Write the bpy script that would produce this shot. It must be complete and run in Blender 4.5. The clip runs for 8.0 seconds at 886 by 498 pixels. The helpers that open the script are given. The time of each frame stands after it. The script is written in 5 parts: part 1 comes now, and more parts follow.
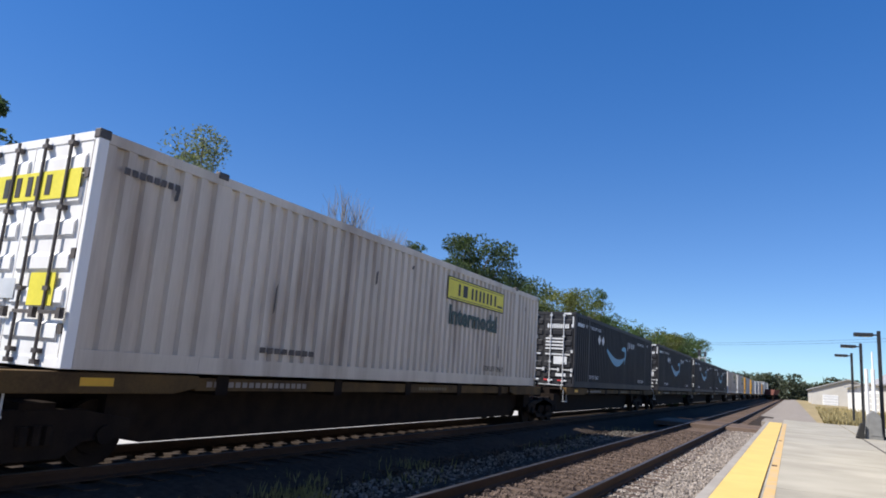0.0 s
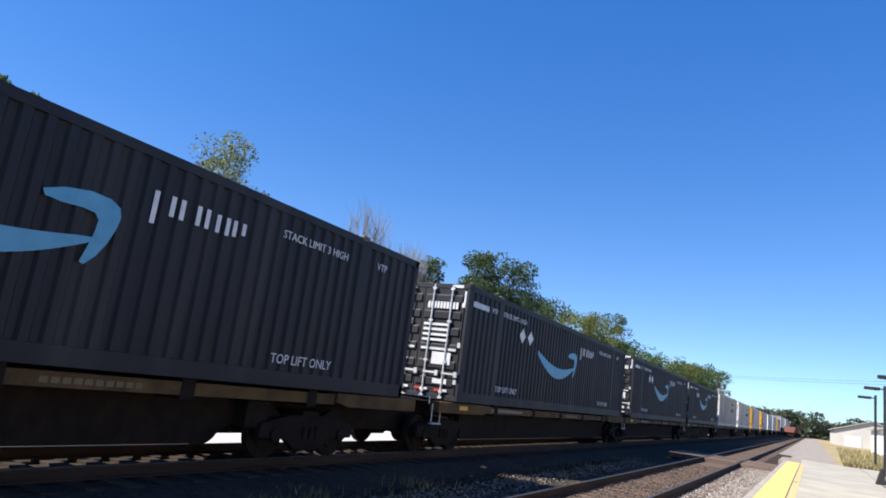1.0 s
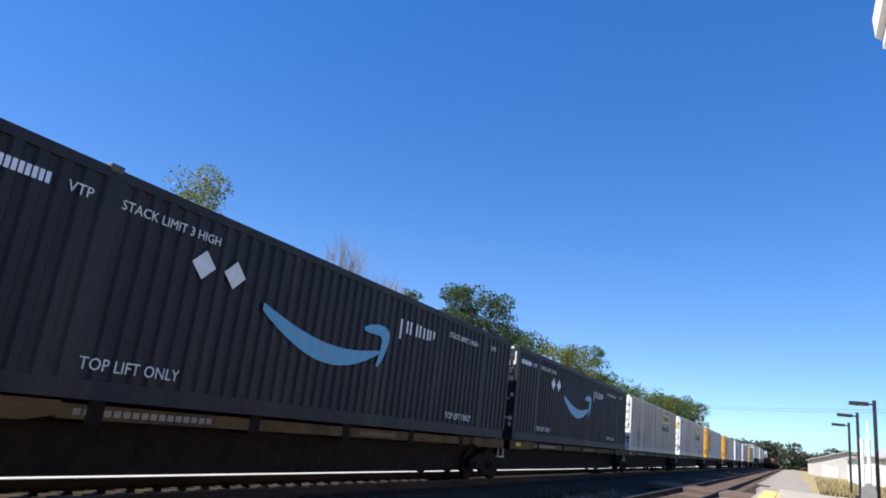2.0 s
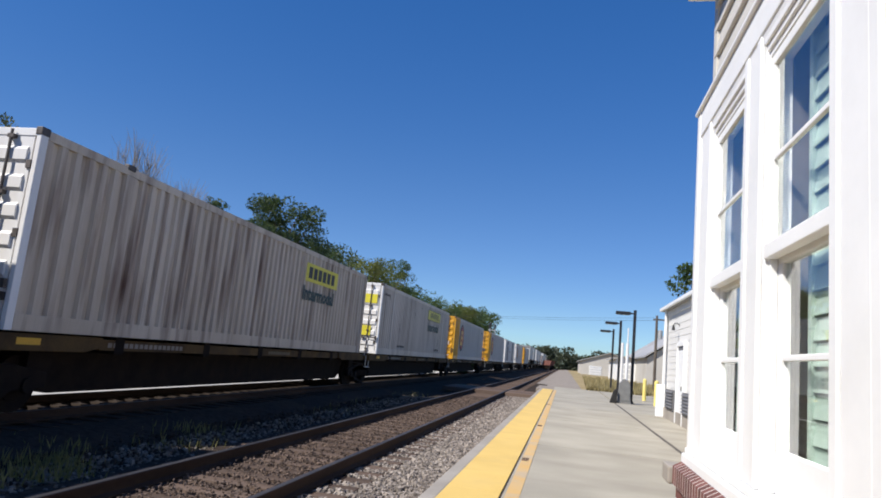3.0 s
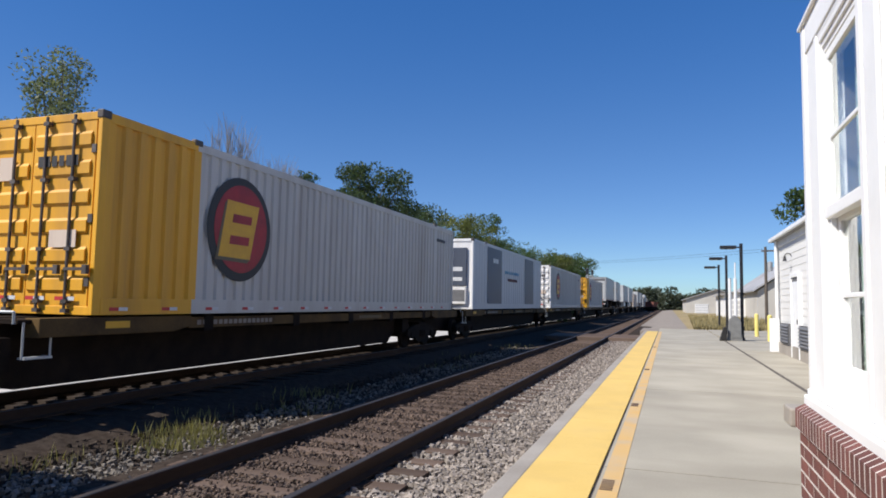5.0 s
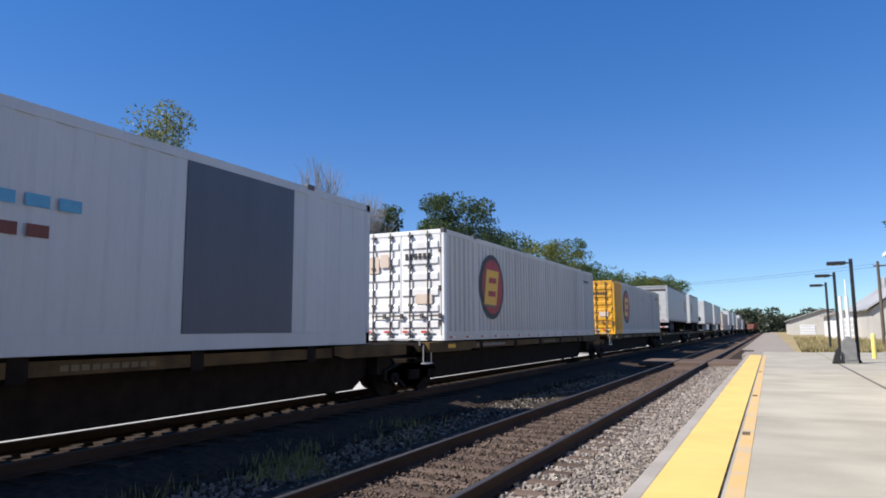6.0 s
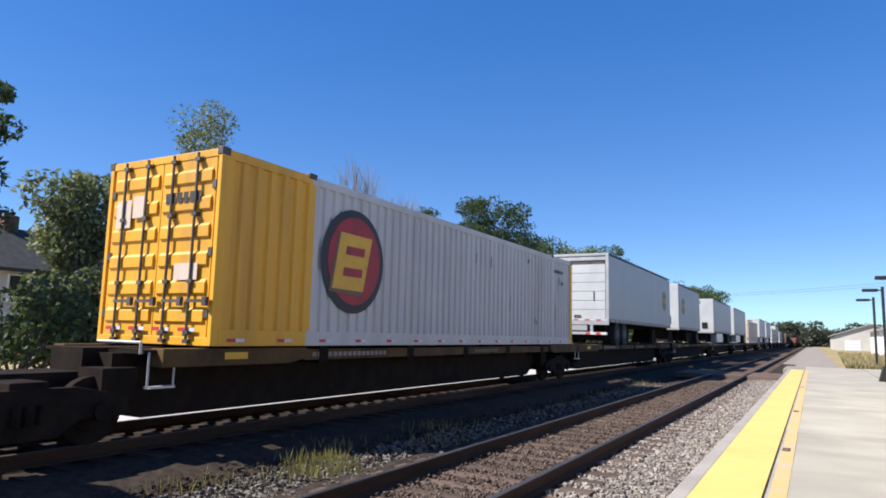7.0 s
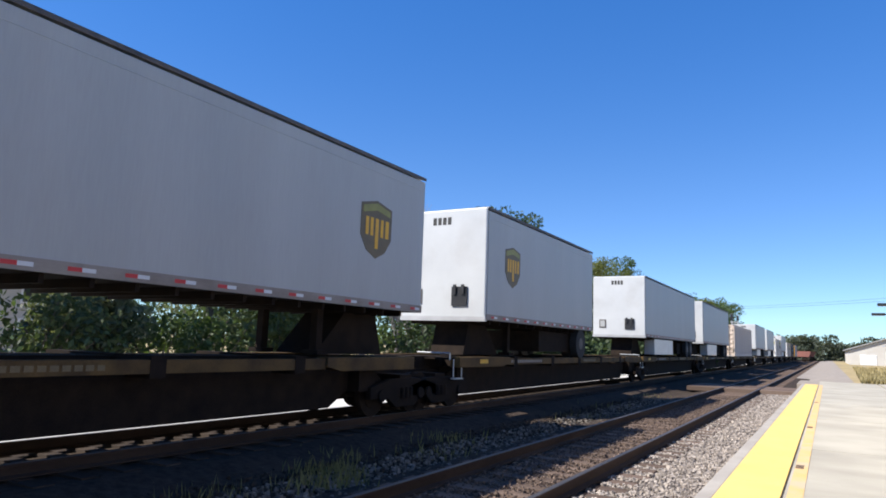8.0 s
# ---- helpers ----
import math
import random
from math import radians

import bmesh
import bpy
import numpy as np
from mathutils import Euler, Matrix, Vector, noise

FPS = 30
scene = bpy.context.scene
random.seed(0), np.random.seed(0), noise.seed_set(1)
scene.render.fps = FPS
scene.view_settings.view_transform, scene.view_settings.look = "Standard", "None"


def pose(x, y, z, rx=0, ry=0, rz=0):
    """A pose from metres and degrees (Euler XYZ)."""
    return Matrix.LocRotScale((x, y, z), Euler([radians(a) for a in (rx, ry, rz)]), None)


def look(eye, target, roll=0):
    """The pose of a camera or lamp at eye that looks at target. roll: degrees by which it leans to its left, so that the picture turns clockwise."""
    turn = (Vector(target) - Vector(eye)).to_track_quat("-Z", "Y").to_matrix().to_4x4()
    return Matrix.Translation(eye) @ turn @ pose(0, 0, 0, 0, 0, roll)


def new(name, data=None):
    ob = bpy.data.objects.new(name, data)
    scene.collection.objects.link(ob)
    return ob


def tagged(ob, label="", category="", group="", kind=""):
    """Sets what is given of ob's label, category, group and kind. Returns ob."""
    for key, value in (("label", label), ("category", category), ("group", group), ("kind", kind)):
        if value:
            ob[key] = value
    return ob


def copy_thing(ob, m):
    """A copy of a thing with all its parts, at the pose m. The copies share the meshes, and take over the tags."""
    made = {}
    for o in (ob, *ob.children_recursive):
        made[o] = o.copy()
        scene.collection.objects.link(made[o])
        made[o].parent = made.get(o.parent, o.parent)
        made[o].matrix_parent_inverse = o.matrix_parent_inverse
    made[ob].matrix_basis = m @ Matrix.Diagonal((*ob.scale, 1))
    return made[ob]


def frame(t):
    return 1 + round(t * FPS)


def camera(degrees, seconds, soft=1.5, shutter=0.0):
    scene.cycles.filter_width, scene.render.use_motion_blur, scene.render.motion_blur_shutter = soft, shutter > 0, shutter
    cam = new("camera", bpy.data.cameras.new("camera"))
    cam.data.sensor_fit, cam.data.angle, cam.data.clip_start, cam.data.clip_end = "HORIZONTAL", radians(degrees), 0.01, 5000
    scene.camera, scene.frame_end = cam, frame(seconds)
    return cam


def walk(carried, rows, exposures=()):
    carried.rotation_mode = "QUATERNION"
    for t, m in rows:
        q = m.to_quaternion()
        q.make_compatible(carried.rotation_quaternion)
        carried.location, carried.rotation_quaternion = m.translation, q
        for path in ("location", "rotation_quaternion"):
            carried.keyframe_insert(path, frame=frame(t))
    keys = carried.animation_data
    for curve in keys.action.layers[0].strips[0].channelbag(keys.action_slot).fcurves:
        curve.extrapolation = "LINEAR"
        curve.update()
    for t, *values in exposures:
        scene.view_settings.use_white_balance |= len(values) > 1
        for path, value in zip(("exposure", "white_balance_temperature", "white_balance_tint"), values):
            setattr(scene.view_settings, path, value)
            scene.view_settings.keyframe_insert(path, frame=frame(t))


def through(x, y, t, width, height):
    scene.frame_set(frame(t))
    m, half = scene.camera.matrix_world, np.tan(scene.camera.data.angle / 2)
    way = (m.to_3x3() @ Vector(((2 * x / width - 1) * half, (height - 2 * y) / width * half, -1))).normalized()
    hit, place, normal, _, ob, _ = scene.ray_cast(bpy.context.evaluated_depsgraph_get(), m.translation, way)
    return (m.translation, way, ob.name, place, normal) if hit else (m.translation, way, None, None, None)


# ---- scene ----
cam = camera(67.74, 8.0, soft=1.8, shutter=0.0)
walk(cam, [
    (0, pose(-0.107, -0.070, 1.498, 100.396, -4.045, 27.346)),
    (0.2, pose(-0.057, -0.061, 1.524, 99.586, -5.968, 28.516)),
    (0.5, pose(0.018, -0.047, 1.563, 99.288, -6.114, 29.058)),
    (0.8, pose(0.005, -0.034, 1.570, 100.527, -6.958, 29.065)),
    (1, pose(-0.004, -0.026, 1.574, 101.593, -7.445, 28.635)),
    (1.2, pose(0.078, -0.007, 1.506, 102.134, -8.020, 28.010)),
    (2.3, pose(0.120, 0.013, 1.421, 105.696, -5.125, 25.699)),
    (2.5, pose(0.034, 0.027, 1.448, 105.718, -3.797, 23.459)),
    (2.6, pose(0.034, 0.026, 1.446, 105.813, -2.242, 22.017)),
    (2.7, pose(0.034, 0.024, 1.444, 105.712, -2.095, 19.632)),
    (2.8, pose(0.035, 0.023, 1.442, 104.183, -3.349, 16.566)),
    (2.9, pose(0.035, 0.021, 1.440, 101.169, -5.108, 12.995)),
    (3, pose(0.035, 0.020, 1.438, 99.068, -5.414, 10.367)),
    (3.1, pose(0.037, 0.023, 1.436, 98.150, -4.645, 9.455)),
    (3.2, pose(0.039, 0.025, 1.433, 95.292, 0.151, 7.361)),
    (3.3, pose(0.042, 0.028, 1.431, 92.742, 1.141, 5.521)),
    (3.4, pose(0.044, 0.030, 1.428, 93.525, -1.477, 4.033)),
    (3.5, pose(0.046, 0.033, 1.426, 96.491, -0.411, 6.081)),
    (3.6, pose(0.048, 0.028, 1.427, 97.936, 4.122, 10.188)),
    (3.7, pose(0.049, 0.022, 1.427, 97.999, 1.697, 13.239)),
    (3.8, pose(0.051, 0.017, 1.428, 98.486, 0.276, 13.216)),
    (4, pose(0.054, 0.006, 1.429, 98.327, -0.220, 14.194)),
    (4.2, pose(0.060, 0.022, 1.422, 96.248, -1.478, 15.673)),
    (4.3, pose(0.063, 0.030, 1.419, 95.116, -1.537, 15.761)),
    (4.5, pose(0.069, 0.046, 1.412, 94.330, -4.210, 16.792)),
    (4.7, pose(0.054, 0.049, 1.436, 94.721, -2.248, 18.820)),
    (5, pose(0.031, 0.054, 1.473, 94.592, -1.035, 18.836)),
    (5.2, pose(-0.002, 0.017, 1.474, 95.658, 0.645, 20.080)),
    (6.3, pose(-0.068, -0.006, 1.466, 96.730, -0.553, 27.543)),
    (6.5, pose(-0.058, -0.020, 1.478, 96.614, -0.739, 28.056)),
    (6.8, pose(-0.071, -0.019, 1.470, 97.262, -1.085, 28.613)),
    (7, pose(-0.080, -0.018, 1.464, 97.280, -1.409, 29.075)),
    (7.2, pose(-0.082, -0.016, 1.487, 97.370, -1.476, 29.504)),
    (7.5, pose(-0.086, -0.013, 1.522, 97.450, -1.567, 29.977)),
    (8, pose(-0.072, -0.012, 1.489, 98.084, -2.018, 29.960)),
], exposures=[(0, 0.75), (0.5, 0.93), (1, 1.15), (1.2, 1.15), (2.3, 1.1), (2.5, 1), (2.7, 0.85), (3, 0.5), (3.2, 0.33), (3.5, 0.14), (3.7, -0.06), (4, 0.18), (4.5, 0.4), (5, 0.5), (5.2, 0.5), (6.3, 0.95), (6.5, 1.05), (7, 0.97), (7.5, 1.04), (8, 1.1)])

# ---- light ----
SUN_FROM = Vector((-0.74, -0.66, 1.0)).normalized()
world = bpy.data.worlds.new("sky")
scene.world = world
world.use_nodes = True
wn, wl = world.node_tree.nodes, world.node_tree.links
sky = wn.new("ShaderNodeTexSky")
sky.sky_type = "NISHITA"
sky.sun_disc = False
sky.sun_elevation = math.asin(SUN_FROM.z)
sky.sun_rotation = math.atan2(SUN_FROM.x, SUN_FROM.y)
sky.air_density, sky.dust_density, sky.ozone_density = 0.85, 0.05, 2.4
tone = wn.new("ShaderNodeHueSaturation")
tone.inputs["Saturation"].default_value = 1.75
tone.inputs["Hue"].default_value = 0.514
soft_sky = wn.new("ShaderNodeGamma")
soft_sky.inputs["Gamma"].default_value = 0.62
wl.new(sky.outputs[0], soft_sky.inputs[0])
wl.new(soft_sky.outputs[0], tone.inputs["Color"])
tint = wn.new("ShaderNodeMix")
tint.data_type, tint.blend_type = "RGBA", "MULTIPLY"
tint.inputs["Factor"].default_value = 1.0
tint.inputs["B"].default_value = (1.15, 1.165, 1.27, 1)
wl.new(tone.outputs[0], tint.inputs["A"])
up_dir = wn.new("ShaderNodeTexCoord")
up_z = wn.new("ShaderNodeSeparateXYZ")
wl.new(up_dir.outputs["Generated"], up_z.inputs[0])
low_air = wn.new("ShaderNodeMapRange")
low_air.interpolation_type = "SMOOTHSTEP"
low_air.inputs["From Min"].default_value, low_air.inputs["From Max"].default_value = -0.05, 0.28
low_air.inputs["To Min"].default_value, low_air.inputs["To Max"].default_value = 1.0, 0.0
wl.new(up_z.outputs["Z"], low_air.inputs["Value"])
clear_air = wn.new("ShaderNodeMix")
clear_air.data_type, clear_air.blend_type = "RGBA", "MULTIPLY"
clear_air.inputs["B"].default_value = (0.66, 0.93, 1.16, 1)
wl.new(low_air.outputs[0], clear_air.inputs["Factor"])
wl.new(tint.outputs["Result"], clear_air.inputs["A"])
wl.new(clear_air.outputs["Result"], wn["Background"].inputs[0])
wn["Background"].inputs[1].default_value = 0.125
sun = bpy.data.lights.new("sun", "SUN")
sun.energy, sun.angle, sun.color = 4.3, radians(0.6), (1.0, 0.95, 0.88)
new("sun", sun).matrix_world = look(SUN_FROM, (0, 0, 0))


# ---- materials ----
def surf(name, a, b, scale=4.0, rough=0.6, metal=0.0, bump=0.15, fine=40.0, stretch=(1, 1, 1), stain=None, stain_amount=0.4,
         stain_scale=1.5, stain_stretch=(1, 1, 1), random=0.0, island=0.0, spec=0.5):
    """Paint, wood, stone: two tones mixed by coarse and fine noise, stains with their own shape, fine relief."""
    m = bpy.data.materials.new(name)
    m.use_nodes = True
    n, l = m.node_tree.nodes, m.node_tree.links
    p = n["Principled BSDF"]
    p.inputs["Metallic"].default_value = metal
    p.inputs["Specular IOR Level"].default_value = spec
    at = n.new("ShaderNodeTexCoord")
    mp = n.new("ShaderNodeMapping")
    mp.inputs["Scale"].default_value = stretch
    l.new(at.outputs["Object"], mp.inputs[0])
    coarse, grain = n.new("ShaderNodeTexNoise"), n.new("ShaderNodeTexNoise")
    for node, s, d in ((coarse, scale, 5), (grain, fine, 3)):
        node.inputs["Scale"].default_value, node.inputs["Detail"].default_value = s, d
        l.new(mp.outputs[0], node.inputs["Vector"])
    both = n.new("ShaderNodeMath")
    both.operation = "MULTIPLY_ADD"
    both.inputs[1].default_value = 0.35
    l.new(grain.outputs[0], both.inputs[0])
    l.new(coarse.outputs[0], both.inputs[2])
    spread = n.new("ShaderNodeMapRange")
    spread.inputs["From Min"].default_value, spread.inputs["From Max"].default_value = 0.45, 0.92
    l.new(both.outputs[0], spread.inputs["Value"])
    mix = n.new("ShaderNodeMix")
    mix.data_type = "RGBA"
    mix.inputs["A"].default_value, mix.inputs["B"].default_value = (*a, 1), (*b, 1)
    l.new(spread.outputs[0], mix.inputs["Factor"])
    colour = mix.outputs["Result"]
    if stain:
        smp = n.new("ShaderNodeMapping")
        smp.inputs["Scale"].default_value = stain_stretch
        smp.inputs["Location"].default_value = (3.1, 1.7, 5.3)
        l.new(at.outputs["Object"], smp.inputs[0])
        sn = n.new("ShaderNodeTexNoise")
        sn.inputs["Scale"].default_value, sn.inputs["Detail"].default_value = stain_scale, 6
        l.new(smp.outputs[0], sn.inputs["Vector"])
        sr = n.new("ShaderNodeMapRange")
        sr.inputs["From Min"].default_value, sr.inputs["From Max"].default_value = 0.5, 0.75
        sr.inputs["To Max"].default_value = stain_amount
        l.new(sn.outputs[0], sr.inputs["Value"])
        sm = n.new("ShaderNodeMix")
        sm.data_type = "RGBA"
        sm.inputs["B"].default_value = (*stain, 1)
        l.new(sr.outputs[0], sm.inputs["Factor"])
        l.new(colour, sm.inputs["A"])
        colour = sm.outputs["Result"]
    if random or island:
        pick = n.new("ShaderNodeObjectInfo") if random else n.new("ShaderNodeNewGeometry")
        hs = n.new("ShaderNodeHueSaturation")
        vr = n.new("ShaderNodeMapRange")
        vr.inputs["To Min"].default_value, vr.inputs["To Max"].default_value = 1 - (random or island), 1 + (random or island)
        l.new(pick.outputs["Random" if random else "Random Per Island"], vr.inputs["Value"])
        l.new(vr.outputs[0], hs.inputs["Value"])
        l.new(colour, hs.inputs["Color"])
        colour = hs.outputs[0]
    l.new(colour, p.inputs["Base Color"])
    rr = n.new("ShaderNodeMapRange")
    rr.inputs["To Min"].default_value, rr.inputs["To Max"].default_value = max(0.03, rough - 0.1), min(1, rough + 0.12)
    l.new(coarse.outputs[0], rr.inputs["Value"])
    l.new(rr.outputs[0], p.inputs["Roughness"])
    if bump:
        bp = n.new("ShaderNodeBump")
        bp.inputs["Strength"].default_value, bp.inputs["Distance"].default_value = bump, 0.02
        l.new(both.outputs[0], bp.inputs["Height"])
        l.new(bp.outputs[0], p.inputs["Normal"])
    return m


def leaf_mat(name, a, b, through=0.35):
    m = surf(name, a, b, scale=0.8, rough=0.55, bump=0, fine=9, island=0.45, spec=0.3)
    n, l = m.node_tree.nodes, m.node_tree.links
    t = n.new("ShaderNodeBsdfTranslucent")
    t.inputs[0].default_value = (b[0] * 1.3, b[1] * 1.3, b[2] * 0.7, 1)
    mx = n.new("ShaderNodeMixShader")
    mx.inputs[0].default_value = through
    l.new(n["Principled BSDF"].outputs[0], mx.inputs[1])
    l.new(t.outputs[0], mx.inputs[2])
    l.new(mx.outputs[0], n["Material Output"].inputs[0])
    return m


UP = (1, 1, 0.08)
M = {
    "concrete": surf("concrete", (0.315, 0.285, 0.222), (0.455, 0.415, 0.33), 0.7, 0.85, bump=0.12, fine=60, stain=(0.26, 0.23, 0.178), stain_amount=0.75, stain_scale=0.45, stain_stretch=(0.6, 1.5, 1), random=0.04),
    "edge_concrete": surf("edge_concrete", (0.27, 0.24, 0.205), (0.38, 0.345, 0.30), 1.2, 0.88, bump=0.2),
    "yellow_tile": surf("yellow_tile", (0.70, 0.47, 0.12), (0.78, 0.545, 0.165), 1.5, 0.6, bump=0.08, stain=(0.60, 0.41, 0.14), stain_amount=0.4, random=0.03),
    "old_line": surf("old_line", (0.62, 0.385, 0.125), (0.57, 0.40, 0.20), 2.0, 0.8, stain=(0.42, 0.37, 0.30), stain_amount=0.8, stain_scale=2.2),
    "joint": surf("joint", (0.06, 0.05, 0.045), (0.14, 0.12, 0.10), 6, 0.9),
    # Base tone lowered so the ground holds the train's shadow in its colour.
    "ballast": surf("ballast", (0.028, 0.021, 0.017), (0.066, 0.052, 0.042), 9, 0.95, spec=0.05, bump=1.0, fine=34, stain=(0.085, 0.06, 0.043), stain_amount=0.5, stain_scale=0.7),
    "brown_ballast": surf("brown_ballast", (0.07, 0.048, 0.035), (0.14, 0.10, 0.077), 8, 0.95, bump=1.0, fine=36),
    "gravel": surf("gravel", (0.22, 0.185, 0.15), (0.33, 0.285, 0.235), 1.5, 0.95, bump=0.6, fine=25, stain=(0.20, 0.165, 0.13), stain_amount=0.5, stain_scale=0.4),
    "stone": surf("stone", (0.215, 0.18, 0.152), (0.345, 0.30, 0.258), 5, 0.85, bump=0.2, island=0.38),
    "brown_stone": surf("brown_stone", (0.07, 0.046, 0.034), (0.16, 0.115, 0.088), 5, 0.9, bump=0.2, island=0.45),
    # Grimy stone, painted darker still to deepen the shadow beside the train.
    "shaded_stone": surf("shaded_stone", (0.030, 0.023, 0.018), (0.072, 0.057, 0.046), 5, 0.9, spec=0.1, bump=0.2, island=0.45),
    "dark_roof": surf("dark_roof", (0.05, 0.05, 0.048), (0.085, 0.082, 0.078), 3, 0.95, spec=0.1, bump=0.4),
    # Darker copy of the tie wood, painting in the shade under the train.
    "shaded_tie": surf("shaded_tie", (0.028, 0.021, 0.017), (0.06, 0.046, 0.037), 2, 0.9, spec=0.15, bump=0.6, fine=30, stretch=(0.15, 1, 1), random=0.25),
    "tie": surf("tie", (0.095, 0.064, 0.048), (0.155, 0.113, 0.088), 2, 0.9, spec=0.15, bump=0.6, fine=30, stretch=(0.15, 1, 1), random=0.25),
    "rail": surf("rail", (0.035, 0.022, 0.016), (0.07, 0.044, 0.03), 3, 0.85, spec=0.1, bump=0.25, stretch=(1, 0.2, 1)),
    "rail_head": surf("rail_head", (0.10, 0.088, 0.08), (0.18, 0.163, 0.152), 3, 0.6, metal=1.0, bump=0.05, stretch=(1, 0.1, 1)),
    "pale_ground": surf("pale_ground", (0.42, 0.40, 0.37), (0.58, 0.56, 0.52), 0.8, 0.9, bump=0.4, fine=20),
    "dry_grass": surf("dry_grass", (0.26, 0.19, 0.085), (0.40, 0.31, 0.15), 0.5, 0.95, bump=0.8, fine=12, stain=(0.12, 0.13, 0.05), stain_amount=0.7, stain_scale=0.15),
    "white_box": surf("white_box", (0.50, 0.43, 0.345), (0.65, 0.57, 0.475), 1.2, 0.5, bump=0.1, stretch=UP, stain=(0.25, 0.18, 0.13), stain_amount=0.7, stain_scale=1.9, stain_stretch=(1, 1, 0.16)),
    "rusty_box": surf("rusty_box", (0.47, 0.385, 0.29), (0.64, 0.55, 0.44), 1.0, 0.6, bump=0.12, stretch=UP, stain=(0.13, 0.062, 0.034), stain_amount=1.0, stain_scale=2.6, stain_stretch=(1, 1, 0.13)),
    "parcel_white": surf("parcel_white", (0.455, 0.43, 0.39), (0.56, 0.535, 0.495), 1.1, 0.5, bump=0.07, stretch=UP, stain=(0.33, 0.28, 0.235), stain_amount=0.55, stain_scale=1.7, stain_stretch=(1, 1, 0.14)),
    # Pale stone toned down, part of the train's shade mixed into its colour.
    "dimmed_stone": surf("dimmed_stone", (0.105, 0.09, 0.075), (0.23, 0.205, 0.175), 5, 0.9, spec=0.15, bump=0.2, island=0.4),
    # White raised above the side paint, so end faces look more strongly sunlit.
    "sunlit_white": surf("sunlit_white", (0.74, 0.73, 0.71), (0.82, 0.81, 0.79), 1.2, 0.45, bump=0.05, stretch=UP, stain=(0.45, 0.38, 0.32), stain_amount=0.3, stain_scale=2, stain_stretch=(1, 1, 0.15)),
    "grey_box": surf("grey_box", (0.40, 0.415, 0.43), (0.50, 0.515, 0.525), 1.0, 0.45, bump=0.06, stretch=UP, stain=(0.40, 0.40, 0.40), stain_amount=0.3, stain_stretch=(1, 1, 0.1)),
    "navy_box": surf("navy_box", (0.008, 0.009, 0.013), (0.016, 0.017, 0.023), 1.2, 0.6, spec=0.3, bump=0.08, stretch=UP, stain=(0.07, 0.065, 0.06), stain_amount=0.35, stain_stretch=(1, 1, 0.1)),
    "yellow_box": surf("yellow_box", (0.68, 0.325, 0.012), (0.80, 0.40, 0.02), 1.2, 0.5, bump=0.1, stretch=UP, stain=(0.35, 0.17, 0.03), stain_amount=0.6, stain_scale=2, stain_stretch=(1, 1, 0.12)),
    "tan_box": surf("tan_box", (0.58, 0.46, 0.36), (0.66, 0.54, 0.44), 1.2, 0.6, stretch=UP),
    "slate_panel": surf("slate_panel", (0.045, 0.057, 0.085), (0.075, 0.088, 0.12), 1.2, 0.5, stretch=UP),
    # White trailer paint darkened, the shade of the long sides put into colour.
    "trailer_shaded_white": surf("trailer_shaded_white", (0.31, 0.315, 0.31), (0.38, 0.385, 0.38), 0.6, 0.45, bump=0.03, stretch=UP, stain=(0.30, 0.28, 0.26), stain_amount=0.3, stain_stretch=(1, 1, 0.15)),
    # Lighter copy of the same white for the sunlit rear and nose.
    "trailer_lit_white": surf("trailer_lit_white", (0.44, 0.45, 0.45), (0.52, 0.53, 0.53), 0.8, 0.45, bump=0.03, stain=(0.34, 0.32, 0.30), stain_amount=0.35, stain_scale=1.2),
    "trailer_frame": surf("trailer_frame", (0.36, 0.36, 0.36), (0.46, 0.46, 0.46), 2, 0.5, metal=0.4, bump=0.05),
    "trailer_rail": surf("trailer_rail", (0.20, 0.165, 0.14), (0.29, 0.25, 0.215), 2, 0.6, bump=0.05, stretch=(1, 0.3, 1), stain=(0.13, 0.085, 0.055), stain_amount=0.6, stain_scale=1.6),
    "aluminium": surf("aluminium", (0.52, 0.52, 0.52), (0.66, 0.66, 0.66), 2, 0.45, metal=0.6, bump=0.05),
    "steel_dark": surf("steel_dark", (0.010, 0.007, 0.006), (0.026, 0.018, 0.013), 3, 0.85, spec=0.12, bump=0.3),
    "car_yellow": surf("car_yellow", (0.062, 0.038, 0.019), (0.145, 0.09, 0.034), 1.6, 0.75, spec=0.15, bump=0.2, stain=(0.03, 0.02, 0.014), stain_amount=0.85, stain_scale=1.2),
    "rod_dark": surf("rod_dark", (0.06, 0.05, 0.045), (0.13, 0.11, 0.10), 4, 0.6, metal=0.3),
    "rod_bright": surf("rod_bright", (0.55, 0.55, 0.55), (0.68, 0.68, 0.68), 4, 0.45, metal=0.4),
    "mark_white": surf("mark_white", (0.52, 0.53, 0.54), (0.65, 0.655, 0.66), 6, 0.5, bump=0.02),
    "mark_blue": surf("mark_blue", (0.06, 0.25, 0.40), (0.09, 0.32, 0.48), 5, 0.5, bump=0.02),
    "mark_yellow": surf("mark_yellow", (0.62, 0.54, 0.03), (0.74, 0.64, 0.05), 5, 0.5, bump=0.02),
    "mark_black": surf("mark_black", (0.018, 0.018, 0.018), (0.035, 0.032, 0.03), 5, 0.6, bump=0.02),
    "mark_green": surf("mark_green", (0.012, 0.032, 0.027), (0.022, 0.052, 0.043), 5, 0.55, bump=0.02),
    "mark_red": surf("mark_red", (0.45, 0.022, 0.025), (0.55, 0.035, 0.035), 5, 0.55, bump=0.02),
    "mark_brown": surf("mark_brown", (0.10, 0.07, 0.03), (0.14, 0.10, 0.045), 5, 0.5, bump=0.02),
    "mark_olive": surf("mark_olive", (0.20, 0.19, 0.04), (0.27, 0.25, 0.06), 5, 0.5, bump=0.02),
